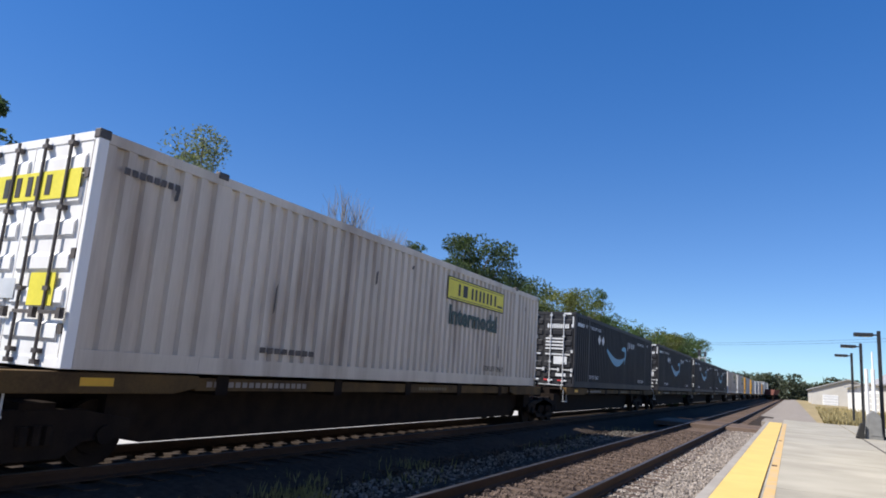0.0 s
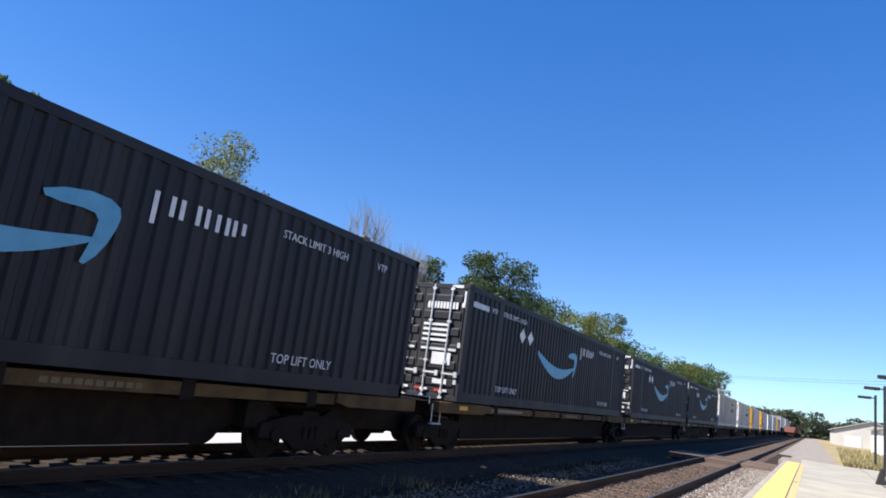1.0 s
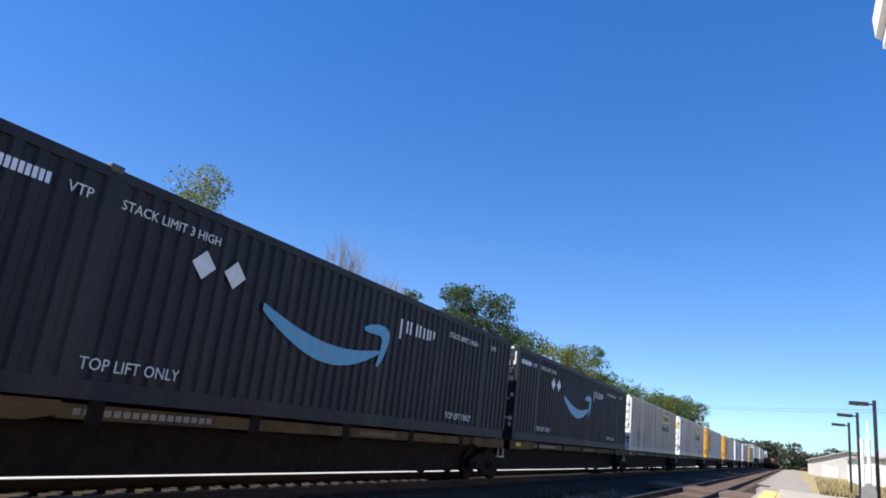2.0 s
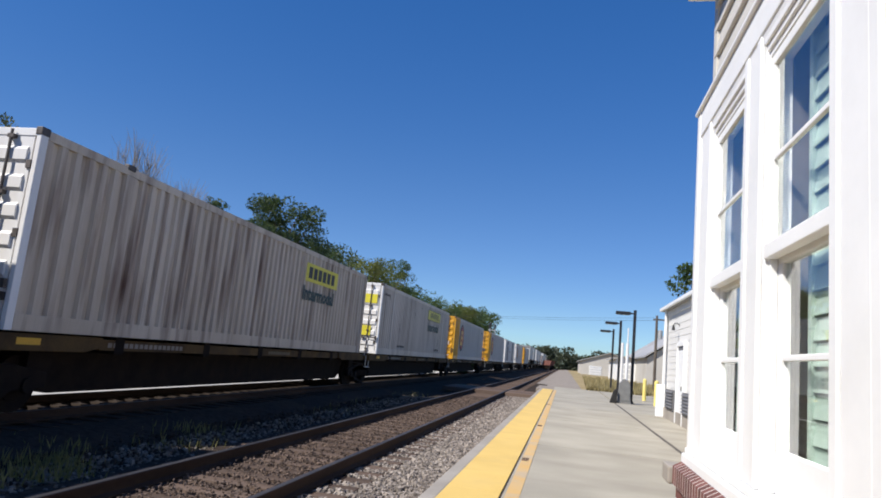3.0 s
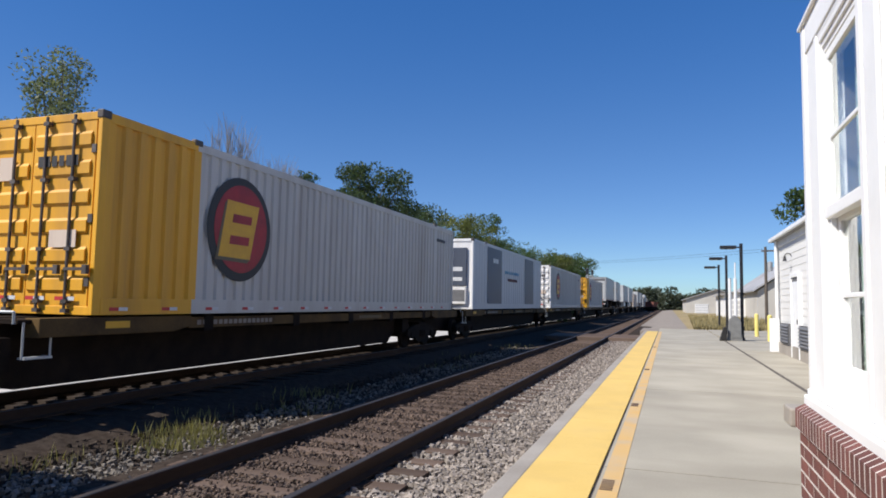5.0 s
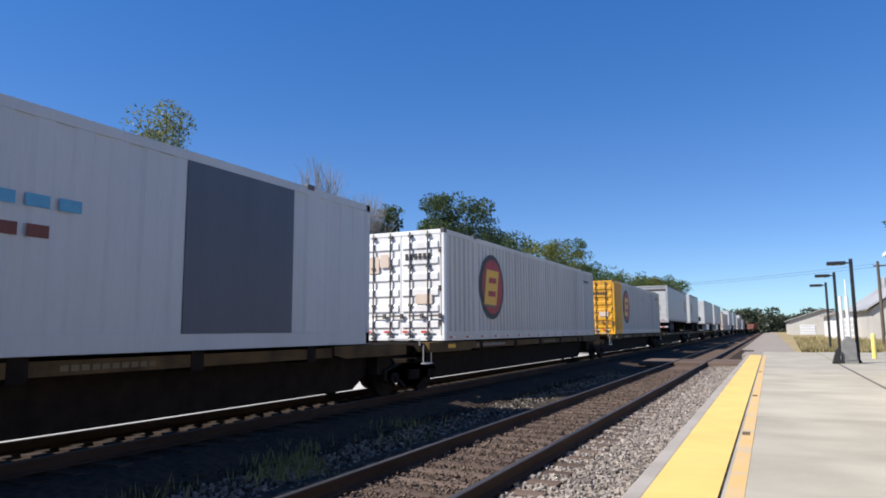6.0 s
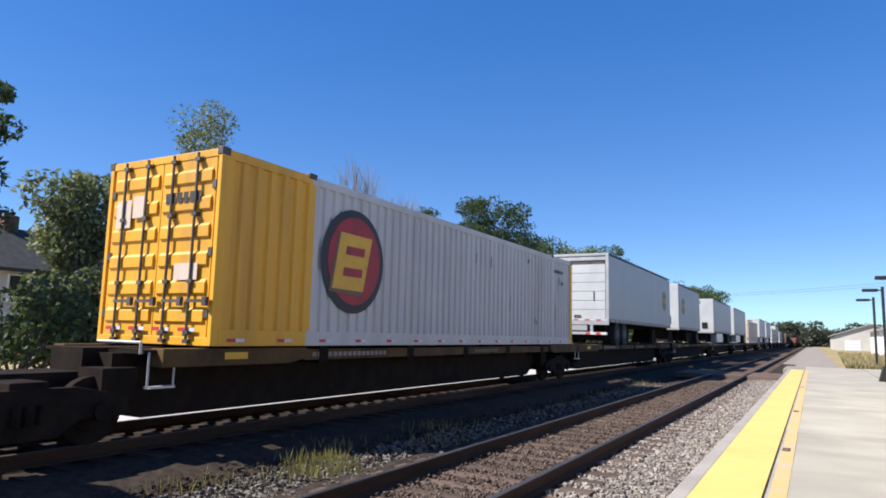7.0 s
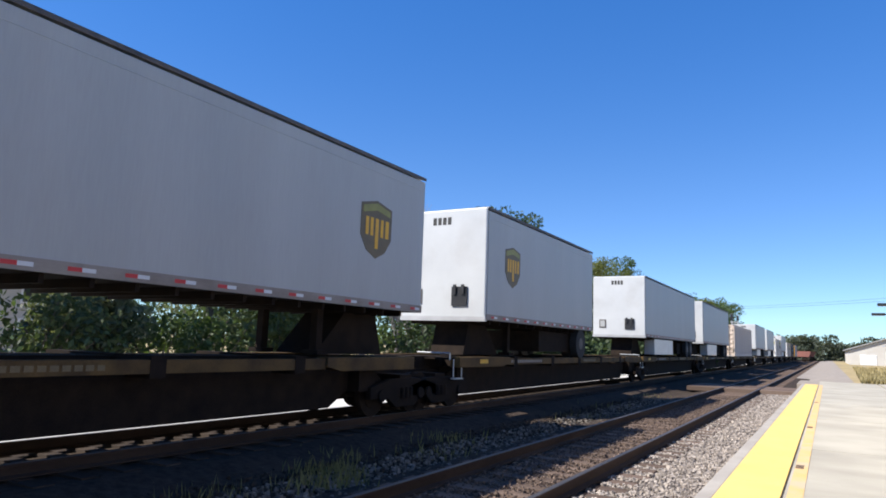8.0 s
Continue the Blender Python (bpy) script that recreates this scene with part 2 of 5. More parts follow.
    "mark_gold": surf("mark_gold", (0.62, 0.32, 0.014), (0.72, 0.395, 0.02), 5, 0.5, bump=0.02),
    "oval_red": surf("oval_red", (0.28, 0.012, 0.018), (0.40, 0.022, 0.028), 4, 0.55, bump=0.02, stain=(0.12, 0.01, 0.015), stain_amount=0.7, stain_scale=1.4),
    "trim_white": surf("trim_white", (0.81, 0.815, 0.81), (0.87, 0.875, 0.87), 2.5, 0.5, bump=0.05, fine=30, stain=(0.62, 0.59, 0.54), stain_amount=0.35),
    "siding": surf("siding", (0.52, 0.50, 0.46), (0.60, 0.58, 0.54), 1.5, 0.65, bump=0.15, fine=45, stretch=(1, 0.15, 1)),
    "white_siding": surf("white_siding", (0.72, 0.71, 0.68), (0.80, 0.79, 0.76), 1.5, 0.6, bump=0.1, stretch=(1, 0.15, 1)),
    "brick": surf("brick", (0.115, 0.042, 0.034), (0.19, 0.066, 0.053), 14, 0.85, bump=0.45, fine=90, random=0.28, stain=(0.10, 0.035, 0.035), stain_amount=0.5, stain_scale=9),
    "mortar": surf("mortar", (0.56, 0.51, 0.47), (0.66, 0.61, 0.57), 14, 0.95, bump=0.5, fine=120),
    "shingle": surf("shingle", (0.20, 0.20, 0.20), (0.30, 0.30, 0.29), 3, 0.9, bump=0.4),
    "metal_roof": surf("metal_roof", (0.30, 0.30, 0.30), (0.42, 0.41, 0.40), 0.3, 0.6, stretch=(1, 0.1, 1), stain=(0.22, 0.18, 0.15), stain_amount=0.6, stain_scale=0.15),
    "pale_wall": surf("pale_wall", (0.47, 0.45, 0.41), (0.56, 0.54, 0.50), 0.3, 0.8, stretch=UP, stain=(0.33, 0.30, 0.26), stain_amount=0.5, stain_scale=0.2),
    "shed_white": surf("shed_white", (0.74, 0.75, 0.75), (0.82, 0.82, 0.81), 0.5, 0.7, stretch=UP),
    "lamp_black": surf("lamp_black", (0.012, 0.012, 0.013), (0.025, 0.025, 0.027), 5, 0.45, bump=0.05),
    "cabinet_grey": surf("cabinet_grey", (0.16, 0.16, 0.155), (0.23, 0.23, 0.22), 4, 0.65),
    "galvanised": surf("galvanised", (0.42, 0.43, 0.43), (0.55, 0.56, 0.56), 4, 0.5, metal=0.5),
    "bollard_yellow": surf("bollard_yellow", (0.78, 0.62, 0.16), (0.84, 0.70, 0.24), 3, 0.55),
    "bark": surf("bark", (0.07, 0.055, 0.045), (0.15, 0.125, 0.10), 6, 0.95, bump=0.8, stretch=(1, 1, 0.25)),
    "twig": surf("twig", (0.165, 0.155, 0.155), (0.26, 0.25, 0.25), 6, 0.95, bump=0.3, stretch=(1, 1, 0.25)),
    "leaf_dark": leaf_mat("leaf_dark", (0.032, 0.054, 0.026), (0.066, 0.098, 0.044)),
    # Greyer leaf tone for the horizon, with the distance haze painted in.
    "leaf_hazed": leaf_mat("leaf_hazed", (0.052, 0.066, 0.047), (0.088, 0.102, 0.070)),
    "leaf_mid": leaf_mat("leaf_mid", (0.034, 0.064, 0.022), (0.078, 0.118, 0.038)),
    "leaf_light": leaf_mat("leaf_light", (0.068, 0.088, 0.027), (0.145, 0.162, 0.048)),
    "leaf_grey": leaf_mat("leaf_grey", (0.095, 0.118, 0.072), (0.165, 0.19, 0.118)),
    "grass_blade": leaf_mat("grass_blade", (0.12, 0.115, 0.045), (0.26, 0.24, 0.105), 0.3),
    "straw": leaf_mat("straw", (0.25, 0.205, 0.10), (0.37, 0.31, 0.165), 0.25),
    "hopper_red": surf("hopper_red", (0.12, 0.045, 0.035), (0.19, 0.07, 0.052), 1.0, 0.8, stretch=UP),
    "shutter": surf("shutter", (0.27, 0.345, 0.31), (0.35, 0.425, 0.385), 6, 0.5),
    "room_wall": surf("room_wall", (0.10, 0.088, 0.075), (0.155, 0.135, 0.115), 2, 0.8),
    "louvre": surf("louvre", (0.12, 0.12, 0.125), (0.18, 0.18, 0.185), 5, 0.6),
    "tyre": surf("tyre", (0.012, 0.012, 0.012), (0.03, 0.028, 0.026), 8, 0.85),
}
glass = bpy.data.materials.new("window_glass")
glass.use_nodes = True
gp = glass.node_tree.nodes["Principled BSDF"]
gp.inputs["Base Color"].default_value = (0.93, 0.97, 0.96, 1)
gp.inputs["Roughness"].default_value = 0.02
gp.inputs["Transmission Weight"].default_value = 1.0
gp.inputs["IOR"].default_value = 1.5
M["glass"] = glass


# ---- mesh helpers ----
class Solid:
    """Gathers corners and faces of one mesh."""

    def __init__(self):
        self.v, self.f = [], []

    def add(self, verts, faces):
        k = len(self.v)
        self.v += [tuple(p) for p in verts]
        self.f += [tuple(i + k for i in f) for f in faces]
        return self

    def box(self, x0, y0, z0, x1, y1, z1):
        return self.add([(x0, y0, z0), (x1, y0, z0), (x1, y1, z0), (x0, y1, z0), (x0, y0, z1), (x1, y0, z1), (x1, y1, z1), (x0, y1, z1)],
                        [(0, 3, 2, 1), (4, 5, 6, 7), (0, 1, 5, 4), (1, 2, 6, 5), (2, 3, 7, 6), (3, 0, 4, 7)])

    def prism(self, outline, lift):
        """outline: a closed loop of 3D points; lift: the vector along which it is thickened."""
        n, d = len(outline), Vector(lift)
        a = [Vector(p) for p in outline]
        return self.add(a + [p + d for p in a], [tuple(range(n))[::-1], tuple(range(n, 2 * n))] + [(i, (i + 1) % n, n + (i + 1) % n, n + i) for i in range(n)])

    def tube(self, p, q, r0, r1=None, sides=10, caps=True):
        p, q = Vector(p), Vector(q)
        r1 = r0 if r1 is None else r1
        w = (q - p).normalized()
        u = w.orthogonal().normalized()
        s = w.cross(u)
        ring = [(math.cos(2 * math.pi * i / sides), math.sin(2 * math.pi * i / sides)) for i in range(sides)]
        v = [p + (u * c + s * d) * r0 for c, d in ring] + [q + (u * c + s * d) * r1 for c, d in ring]
        f = [(i, (i + 1) % sides, sides + (i + 1) % sides, sides + i) for i in range(sides)]
        if caps:
            f += [tuple(range(sides))[::-1], tuple(range(sides, 2 * sides))]
        return self.add(v, f)

    def mesh(self, name, material, smooth=False):
        me = bpy.data.meshes.new(name)
        me.from_pydata(self.v, [], self.f)
        me.materials.append(material)
        if smooth:
            me.polygons.foreach_set("use_smooth", [True] * len(me.polygons))
        me.update()
        return me


def part(name, solid, material, parent, label="", bevel=0.0):
    ob = new(name, solid.mesh(name, material) if isinstance(solid, Solid) else solid)
    ob.parent = parent
    if label:
        tagged(ob, label)
    if bevel:
        b = ob.modifiers.new("bevel", "BEVEL")
        b.width, b.segments, b.limit_method = bevel, 2, "ANGLE"
    return ob


def thing(name, label, category, place=(0, 0, 0), group="", kind="", turn=0):
    ob = new(name)
    ob.empty_display_size = 0.2
    ob.matrix_world = pose(*place, 0, 0, turn)
    return tagged(ob, label, category, group, kind)


def lettering(words, size, material, parent, x, y, z, facing="side", name="lettering", wide=1.0, bold=0.0):
    """Words painted on a side (+x, reading along +y) or on an end (-y, reading along +x)."""
    c = bpy.data.curves.new(name, "FONT")
    c.body, c.size, c.extrude, c.resolution_u, c.offset = words, size, 0.002, 2, bold
    tmp = bpy.data.objects.new("tmp", c)
    scene.collection.objects.link(tmp)
    me = bpy.data.meshes.new_from_object(tmp.evaluated_get(bpy.context.evaluated_depsgraph_get()))
    bpy.data.objects.remove(tmp)
    for v in me.vertices:
        a, b, d = v.co
        v.co = (x + d, y + a * wide, z + b) if facing == "side" else (x + a * wide, y - d, z + b)
    me.materials.clear()
    me.materials.append(material)
    return part(name, me, material, parent)


def side_shape(name, outline, material, parent, x, thick=0.004):
    """A flat painted shape on a side, from (y, z) points."""
    s = Solid()
    s.prism([(x, y, z) for y, z in outline], (thick, 0, 0))
    return part(name, s, material, parent)


def pieces(name, boxes, material, parent, label="", bevel=0.0):
    """One part for each box."""
    return [part(name, Solid().box(*q), material, parent, label, bevel) for q in boxes]


def dashes(parent, x, y0, y1, z0, z1, count, material, name="marking", facing="side"):
    """Unreadable or private writing as plain bars."""
    s, w = Solid(), (y1 - y0) / count
    for i in range(count):
        a, b = y0 + i * w, y0 + (i + 0.72) * w
        if facing == "side":
            s.box(x, a, z0, x + 0.004, b, z1)
        else:
            s.box(a, x - 0.004, z0, b, x, z1)
    return part(name, s, material, parent)


# ---- ground, one sheet to the horizon ----
def make_ground():
    xs = [-900, -200, -80, -45, -32, -24, -18, -14, -11.5, -11.0, -10.4, -9.65, -8.15, -7.3, -6.75, -6.2, -5.6, -5.2, -4.4, -3.6, -2.83, -2.4, -1.9, -1.36, 0, 1.3, 2.4, 4, 7, 12, 30, 80, 200, 900]
    zs = [-0.9, -0.8, -0.7, -0.6, -0.55, -0.52, -0.52, -0.55, -0.52, -0.46, -0.34, -0.238, -0.238, -0.205, -0.32, -0.40, -0.40, -0.31, -0.31, -0.30, -0.31, -0.30, -0.31, -0.33, -0.33, -0.33, -0.33, -0.33, -0.33, -0.33, -0.33, -0.4, -0.5, -0.6]
    ys = [-400, -120, -40, -12] + list(range(-6, 40, 2)) + [40, 44, 47, 52, 60, 70, 85, 105, 130, 170, 220, 300, 500, 900, 2500]
    v, f, mi = [], [], []
    for y in ys:
        for x, z in zip(xs, zs):
            if x > -1.3:
                z = -0.33 + 0.23 * min(1, max(0, (y - 40) / 7))
            if -7.2 < x < -5.3 or x < -11.2:
                z += 0.07 * noise.noise(Vector((x * 0.7, y * 0.5, 0)))
            v.append((x, y, z))
    n = len(xs)
    for j in range(len(ys) - 1):
        for i in range(n - 1):
            x, y = (xs[i] + xs[i + 1]) / 2, (ys[j] + ys[j + 1]) / 2
            f.append((j * n + i, j * n + i + 1, (j + 1) * n + i + 1, (j + 1) * n + i))
            if x < -19 or x > 1.4:
                k = 0
            elif x < -10.6:
                k = 1
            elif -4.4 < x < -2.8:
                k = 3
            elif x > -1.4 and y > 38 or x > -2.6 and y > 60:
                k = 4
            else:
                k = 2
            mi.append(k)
    me = bpy.data.meshes.new("ground")
    me.from_pydata(v, [], f)
    for m in ("dry_grass", "pale_ground", "ballast", "brown_ballast", "gravel"):
        me.materials.append(M[m])
    me.polygons.foreach_set("material_index", mi)
    me.polygons.foreach_set("use_smooth", [True] * len(f))
    tagged(new("ground", me), "railway ground of grey ballast, pale gravel and dry grass", "ground", kind="structure")


make_ground()


def scatter_stones(name, spots, material, label, big=1.0):
    """Loose stones as one heap of small uneven blocks."""
    rng = np.random.default_rng(5)
    base = np.array([(-1, -1, -1), (1, -1, -1), (1, 1, -1), (-1, 1, -1), (-1, -1, 1), (1, -1, 1), (1, 1, 1), (-1, 1, 1)], float) * 0.5
    faces = np.array([(0, 1, 5, 4), (1, 2, 6, 5), (2, 3, 7, 6), (3, 0, 4, 7), (4, 5, 6, 7)])
    n = len(spots)
    size = big * rng.uniform(0.020, 0.050, (n, 1, 1)) * rng.uniform(0.6, 1.2, (n, 1, 3))
    pts = (base[None] + rng.uniform(-0.22, 0.22, (n, 8, 3))) * size
    a, b = rng.uniform(0, 6.28, n), rng.uniform(-0.6, 0.6, n)
    ca, sa, cb, sb = np.cos(a), np.sin(a), np.cos(b), np.sin(b)
    x, y, z = pts[..., 0], pts[..., 1], pts[..., 2]
    y, z = y * cb[:, None] - z * sb[:, None], y * sb[:, None] + z * cb[:, None]
    x, y = x * ca[:, None] - y * sa[:, None], x * sa[:, None] + y * ca[:, None]
    pts = np.stack([x, y, z], -1) + np.array(spots)[:, None, :]
    me = bpy.data.meshes.new(name)
    me.from_pydata(pts.reshape(-1, 3).tolist(), [], (faces[None] + 8 * np.arange(n)[:, None, None]).reshape(-1, 4).tolist())
    me.materials.append(material)
    return tagged(new(name, me), label, "ballast", kind="stuff")


def stone_spots(count, x0, x1, y0, y1, z, gap=None):
    """More stones close to the camera than far from it."""
    rng, out = np.random.default_rng(int(count + abs(x0) * 10)), []
    while len(out) < count:
        x, y = rng.uniform(x0, x1), y0 + (y1 - y0) * rng.uniform(0, 1) ** 1.7
        if gap and abs((y / 0.54 + 0.5) % 1 - 0.5) < gap / 2:
            continue
        out.append((x, y, z + rng.uniform(-0.02, 0.035)))
    return out


scatter_stones("ballast_stones", stone_spots(26000, -2.26, -1.36, 2.0, 40, -0.30) + stone_spots(3000, -2.7, -1.36, -5.0, 2.0, -0.305) + stone_spots(6500, -2.75, -2.2, 2.0, 40, -0.305, gap=0.5), M["stone"], "loose light grey crushed stone beside the rails")
scatter_stones("mid_ballast_stones", stone_spots(5200, -6.15, -4.72, 4.0, 27, -0.35), M["dimmed_stone"], "grey crushed stone between the two tracks, toned down for the train's shade")
# These stones carry painted shade on top of the real shadow.
scatter_stones("shaded_ballast_stones", stone_spots(12000, -7.6, -4.5, 2.0, 26, -0.36), M["shaded_stone"], "grimy crushed stone between the two tracks, darkened for the train's shade")
scatter_stones("brown_ballast_stones", stone_spots(9000, -4.25, -2.95, 2.5, 30, -0.292, gap=0.46) + stone_spots(3500, -4.25, -2.95, 2.5, 30, -0.268), M["brown_stone"], "rust-stained crushed stone between the wooden ties", 0.66)


# ---- tracks ----
def make_track(name, centre, top, label, y0, y1, joined_to, label_rail, wood):
    t = thing(name, label, "railway track", (0, 0, 0), kind="structure")
    for s in (-0.75, 0.75):
        x = centre + s
        body, head = Solid(), Solid()
        prof = [(-0.07, -0.17), (0.07, -0.17), (0.07, -0.155), (0.012, -0.13), (0.012, -0.042), (0.036, -0.036), (0.036, -0.006), (-0.036, -0.006), (-0.036, -0.036), (-0.012, -0.042), (-0.012, -0.13), (-0.07, -0.155)]
        body.prism([(x + a, -60, top + b) for a, b in prof], (0, 760, 0))
        head.prism([(x + a, -60, top + b) for a, b in [(-0.034, -0.006), (0.034, -0.006), (0.030, 0), (-0.030, 0)]], (0, 760, 0))
        r = part("rail", body, M["rail"], t, label_rail)
        part("running_surface", head, M["rail_head"], r, "worn bright steel rail head")
    tie = Solid().box(-1.3, -0.115, -0.16, 1.3, 0.115, 0).mesh("tie", wood)
    rng = random.Random(4)
    y = y0
    while y < y1:
        ob = part("tie", tie, None, t)
        ob.matrix_world = pose(centre + rng.uniform(-0.04, 0.04), y, top - 0.172 + rng.uniform(-0.006, 0.004), rng.uniform(-1, 1), 0, rng.uniform(-1.2, 1.2))
        y += 0.54
    rest = Solid()
    while y < joined_to:
        rest.box(centre - 1.3, y - 0.115, top - 0.33, centre + 1.3, y + 0.115, top - 0.172)
        y += 0.54
    tagged(part("far_ties", rest, wood, t), kind="stuff")
    plate = Solid().box(-0.17, -0.09, 0, 0.17, 0.09, 0.012).mesh("tie_plate", M["rail"])
    y = y0
    while y < 24:
        for s in (-0.75, 0.75):
            part("tie_plate", plate, None, t).matrix_world = pose(centre + s, y, top - 0.180, 0, 0, 0)
        y += 0.54
    return t


make_track("near_track", -3.61, -0.098, "empty railway track with rusty rails on weathered wooden ties", -4.86, 100, 260, "rust-brown steel rail", M["tie"])
make_track("far_track", -8.82, -0.02, "raised railway track under the passing freight train", -4.32, 110, 260, "dark steel rail", M["shaded_tie"])


def make_crossing():
    c = thing("track_crossing", "worn timber and asphalt crossing panels laid between the rails", "crossing", (0, 0, 0), kind="structure")
    for x0, x1 in ((-5.9, -4.42), (-4.28, -2.94), (-2.78, -1.36)):
        for i in range(4):
            s = Solid().box(x0, 33.2 + i * 1.0, -0.30, x1, 34.16 + i * 1.0, -0.105 - 0.004 * (i % 2))
            part("panel", s, M["tie"], c, bevel=0.01)


make_crossing()


# ---- platform ----
def make_platform():
    p = thing("platform", "pale concrete station platform with a yellow tactile edge", "platform", (0, 0, 0), kind="structure")
    part("edge_beam", Solid().box(-1.345, -30, -0.45, -1.172, 41.0, -0.004), M["edge_concrete"], p, "rough grey concrete platform edge", bevel=0.02)
    part("core", Solid().box(-1.18, -30, -0.45, 9.0, 46.0, -0.06), M["edge_concrete"], p)
    y, i = -18.0, 0
    while y < 46:
        e = min(46.0, y + 3.05)
        part("slab", Solid().box(-0.544, y + 0.004, -0.06, 2.30, e - 0.004, -0.003 * (i % 2)), M["concrete"], p)
        part("slab", Solid().box(2.37, y + 0.004, -0.06, 9.0, e - 0.004, 0.012 - 0.003 * (i % 2)), M["concrete"], p)
        y, i = e, i + 1
    part("joint_filler", Solid().box(2.30, -18, -0.06, 2.37, 32.4, 0.004), M["joint"], p, "dark tar joint between two slabs")
    part("joint_filler", Solid().box(-0.569, -18, -0.06, -0.545, 41, -0.012), M["joint"], p, "dark open gap beside the tactile strip")
    y = -18.0
    while y < 40.4:
        part("tactile_tile", Solid().box(-1.170, y + 0.003, -0.06, -0.570, min(y + 1.217, 40.45), 0.006), M["yellow_tile"], p)
        y += 1.22
    part("painted_line", Solid().box(-0.515, -18, 0, -0.36, 40, 0.004), M["old_line"], p, "faded orange painted line")
    for y in (2.1, 5.75, 10.4, 16.2, 25.0):
        for k in range(7):
            part("stencil_bar", Solid().box(-0.51, y - 0.17 + k * 0.05, 0.003, -0.41, y - 0.14 + k * 0.05, 0.0065), M["tie"], p, "brown stencilled mark")
    part("approach_path", Solid().box(-1.6, 41, -0.4, 1.6, 47, -0.02), M["gravel"], p)


make_platform()


# ---- station building with its bay of sash windows ----
def make_station():
    b = thing("station_building", "white-trimmed station bay with sash windows on a red brick base", "building", (0, 0, 0))
    wins = [(2.74, 3.39), (1.85, 2.50), (0.90, 1.55), (0.01, 0.66), (-1.0, -0.35)]
    piers = [(3.39, 3.70), (2.50, 2.74), (1.55, 1.85), (0.66, 0.90), (-0.35, 0.01), (-1.3, -1.0)]
    z0, z1 = 1.09, 2.73
    wall = Solid()
    wall.box(0.78, -9, -0.05, 0.86, -1.3, 3.6).box(0.78, -1.3, 2.73, 0.86, 3.62, 3.58).box(0.74, -1.3, 0.0, 0.86, 3.62, 1.0)
    wall.box(0.86, 3.48, 0.0, 5.2, 3.62, 3.58).box(5.2, -9, 0, 5.35, 3.62, 3.58).box(0.86, -9, 0, 5.2, -8.85, 3.58)
    part("wall", wall, M["siding"], b)
    part("floor", Solid().box(0.86, -8.8, 0.2, 5.2, 3.48, 0.32), M["room_wall"], b)
    part("inner_wall", Solid().box(2.9, -8.8, 0.32, 3.0, 3.4, 3.2), M["room_wall"], b)
    part("inner_ceiling", Solid().box(0.86, -8.8, 3.0, 5.2, 3.48, 3.1), M["room_wall"], b)
    for a, c in piers:
        p = part("pier", Solid().box(0.698, a, z0, 0.790, c, z1), M["trim_white"], b, "white moulded window casing")
        part("casing_strip", Solid().box(0.680, a + 0.004, z0, 0.698, a + 0.058, z1), M["trim_white"], p, bevel=0.005)
        part("casing_strip", Solid().box(0.686, a + 0.068, z0, 0.698, c - 0.068, z1), M["trim_white"], p, bevel=0.004)
        part("casing_strip", Solid().box(0.680, c - 0.058, z0, 0.698, c - 0.004, z1), M["trim_white"], p, bevel=0.005)
    part("corner_board", Solid().box(0.674, 3.645, 1.05, 0.80, 3.712, 2.90), M["trim_white"], b, bevel=0.004)
    h = part("head_casing", Solid().box(0.678, -1.32, z1, 0.80, 3.716, 2.875), M["trim_white"], b, "white head casing with drip cap", bevel=0.005)
    part("drip_cap", Solid().box(0.662, -1.34, 2.875, 0.80, 3.73, 2.895), M["trim_white"], h, bevel=0.003)
    part("head_moulding", Solid().prism([(0.690, -1.30, z1 - 0.035), (0.705, -1.30, z1 - 0.035), (0.72, -1.30, z1), (0.684, -1.30, z1)], (0, 4.95, 0)), M["trim_white"], h)
    part("sill_board", Solid().box(0.650, -1.36, 1.006, 0.86, 3.72, 1.058).box(0.664, -1.34, 1.058, 0.86, 3.71, 1.088), M["trim_white"], b, "thick white sill board", bevel=0.008)
    board = Solid()
    board.prism([(0.738, 0, 0), (0.764, 0, 0), (0.776, 0, 0.175), (0.764, 0, 0.175)], (0, 5.0, 0))
    bm = board.mesh("siding_board", M["siding"])
    for i in range(5):
        part("siding_board", bm, None, b).matrix_world = pose(0, -1.34, 2.895 + i * 0.15, 0, 0, 0)
    part("corner_strip", Solid().box(0.742, 3.62, 2.896, 0.80, 3.70, 3.585), M["siding"], b, bevel=0.004)
    part("stone_cap", Solid().box(0.585, 3.705, 0.895, 0.95, 3.90, 0.985), M["edge_concrete"], b, "pale stone block at the end of the brick base", bevel=0.01)
    part("soffit", Solid().box(0.60, -9.3, 3.585, 5.6, 3.74, 3.61), M["trim_white"], b, "white boarded soffit", bevel=0.004)
    part("fascia", Solid().box(0.585, -9.3, 3.60, 0.60, 3.74, 3.75).box(0.60, 3.73, 3.612, 5.6, 3.745, 3.75), M["trim_white"], b, bevel=0.004)
    part("gutter", Solid().prism([(0.555, -9.3, 3.68), (0.584, -9.3, 3.66), (0.584, -9.3, 3.80), (0.545, -9.3, 3.80)], (0, 13.05, 0)), M["trim_white"], b, "white moulded gutter", bevel=0.004)
    roof = Solid().prism([(0.57, -9.4, 3.80), (5.7, -9.4, 3.80), (3.1, -9.4, 5.4)], (0, 13.2, 0))
    part("roof", roof, M["shingle"], b)
    for a, c in piers:
        part("inner_pier", Solid().box(0.791, a - 0.01, 0.9, 0.86, c + 0.01, 2.8), M["room_wall"], b)
    for a, c in wins:
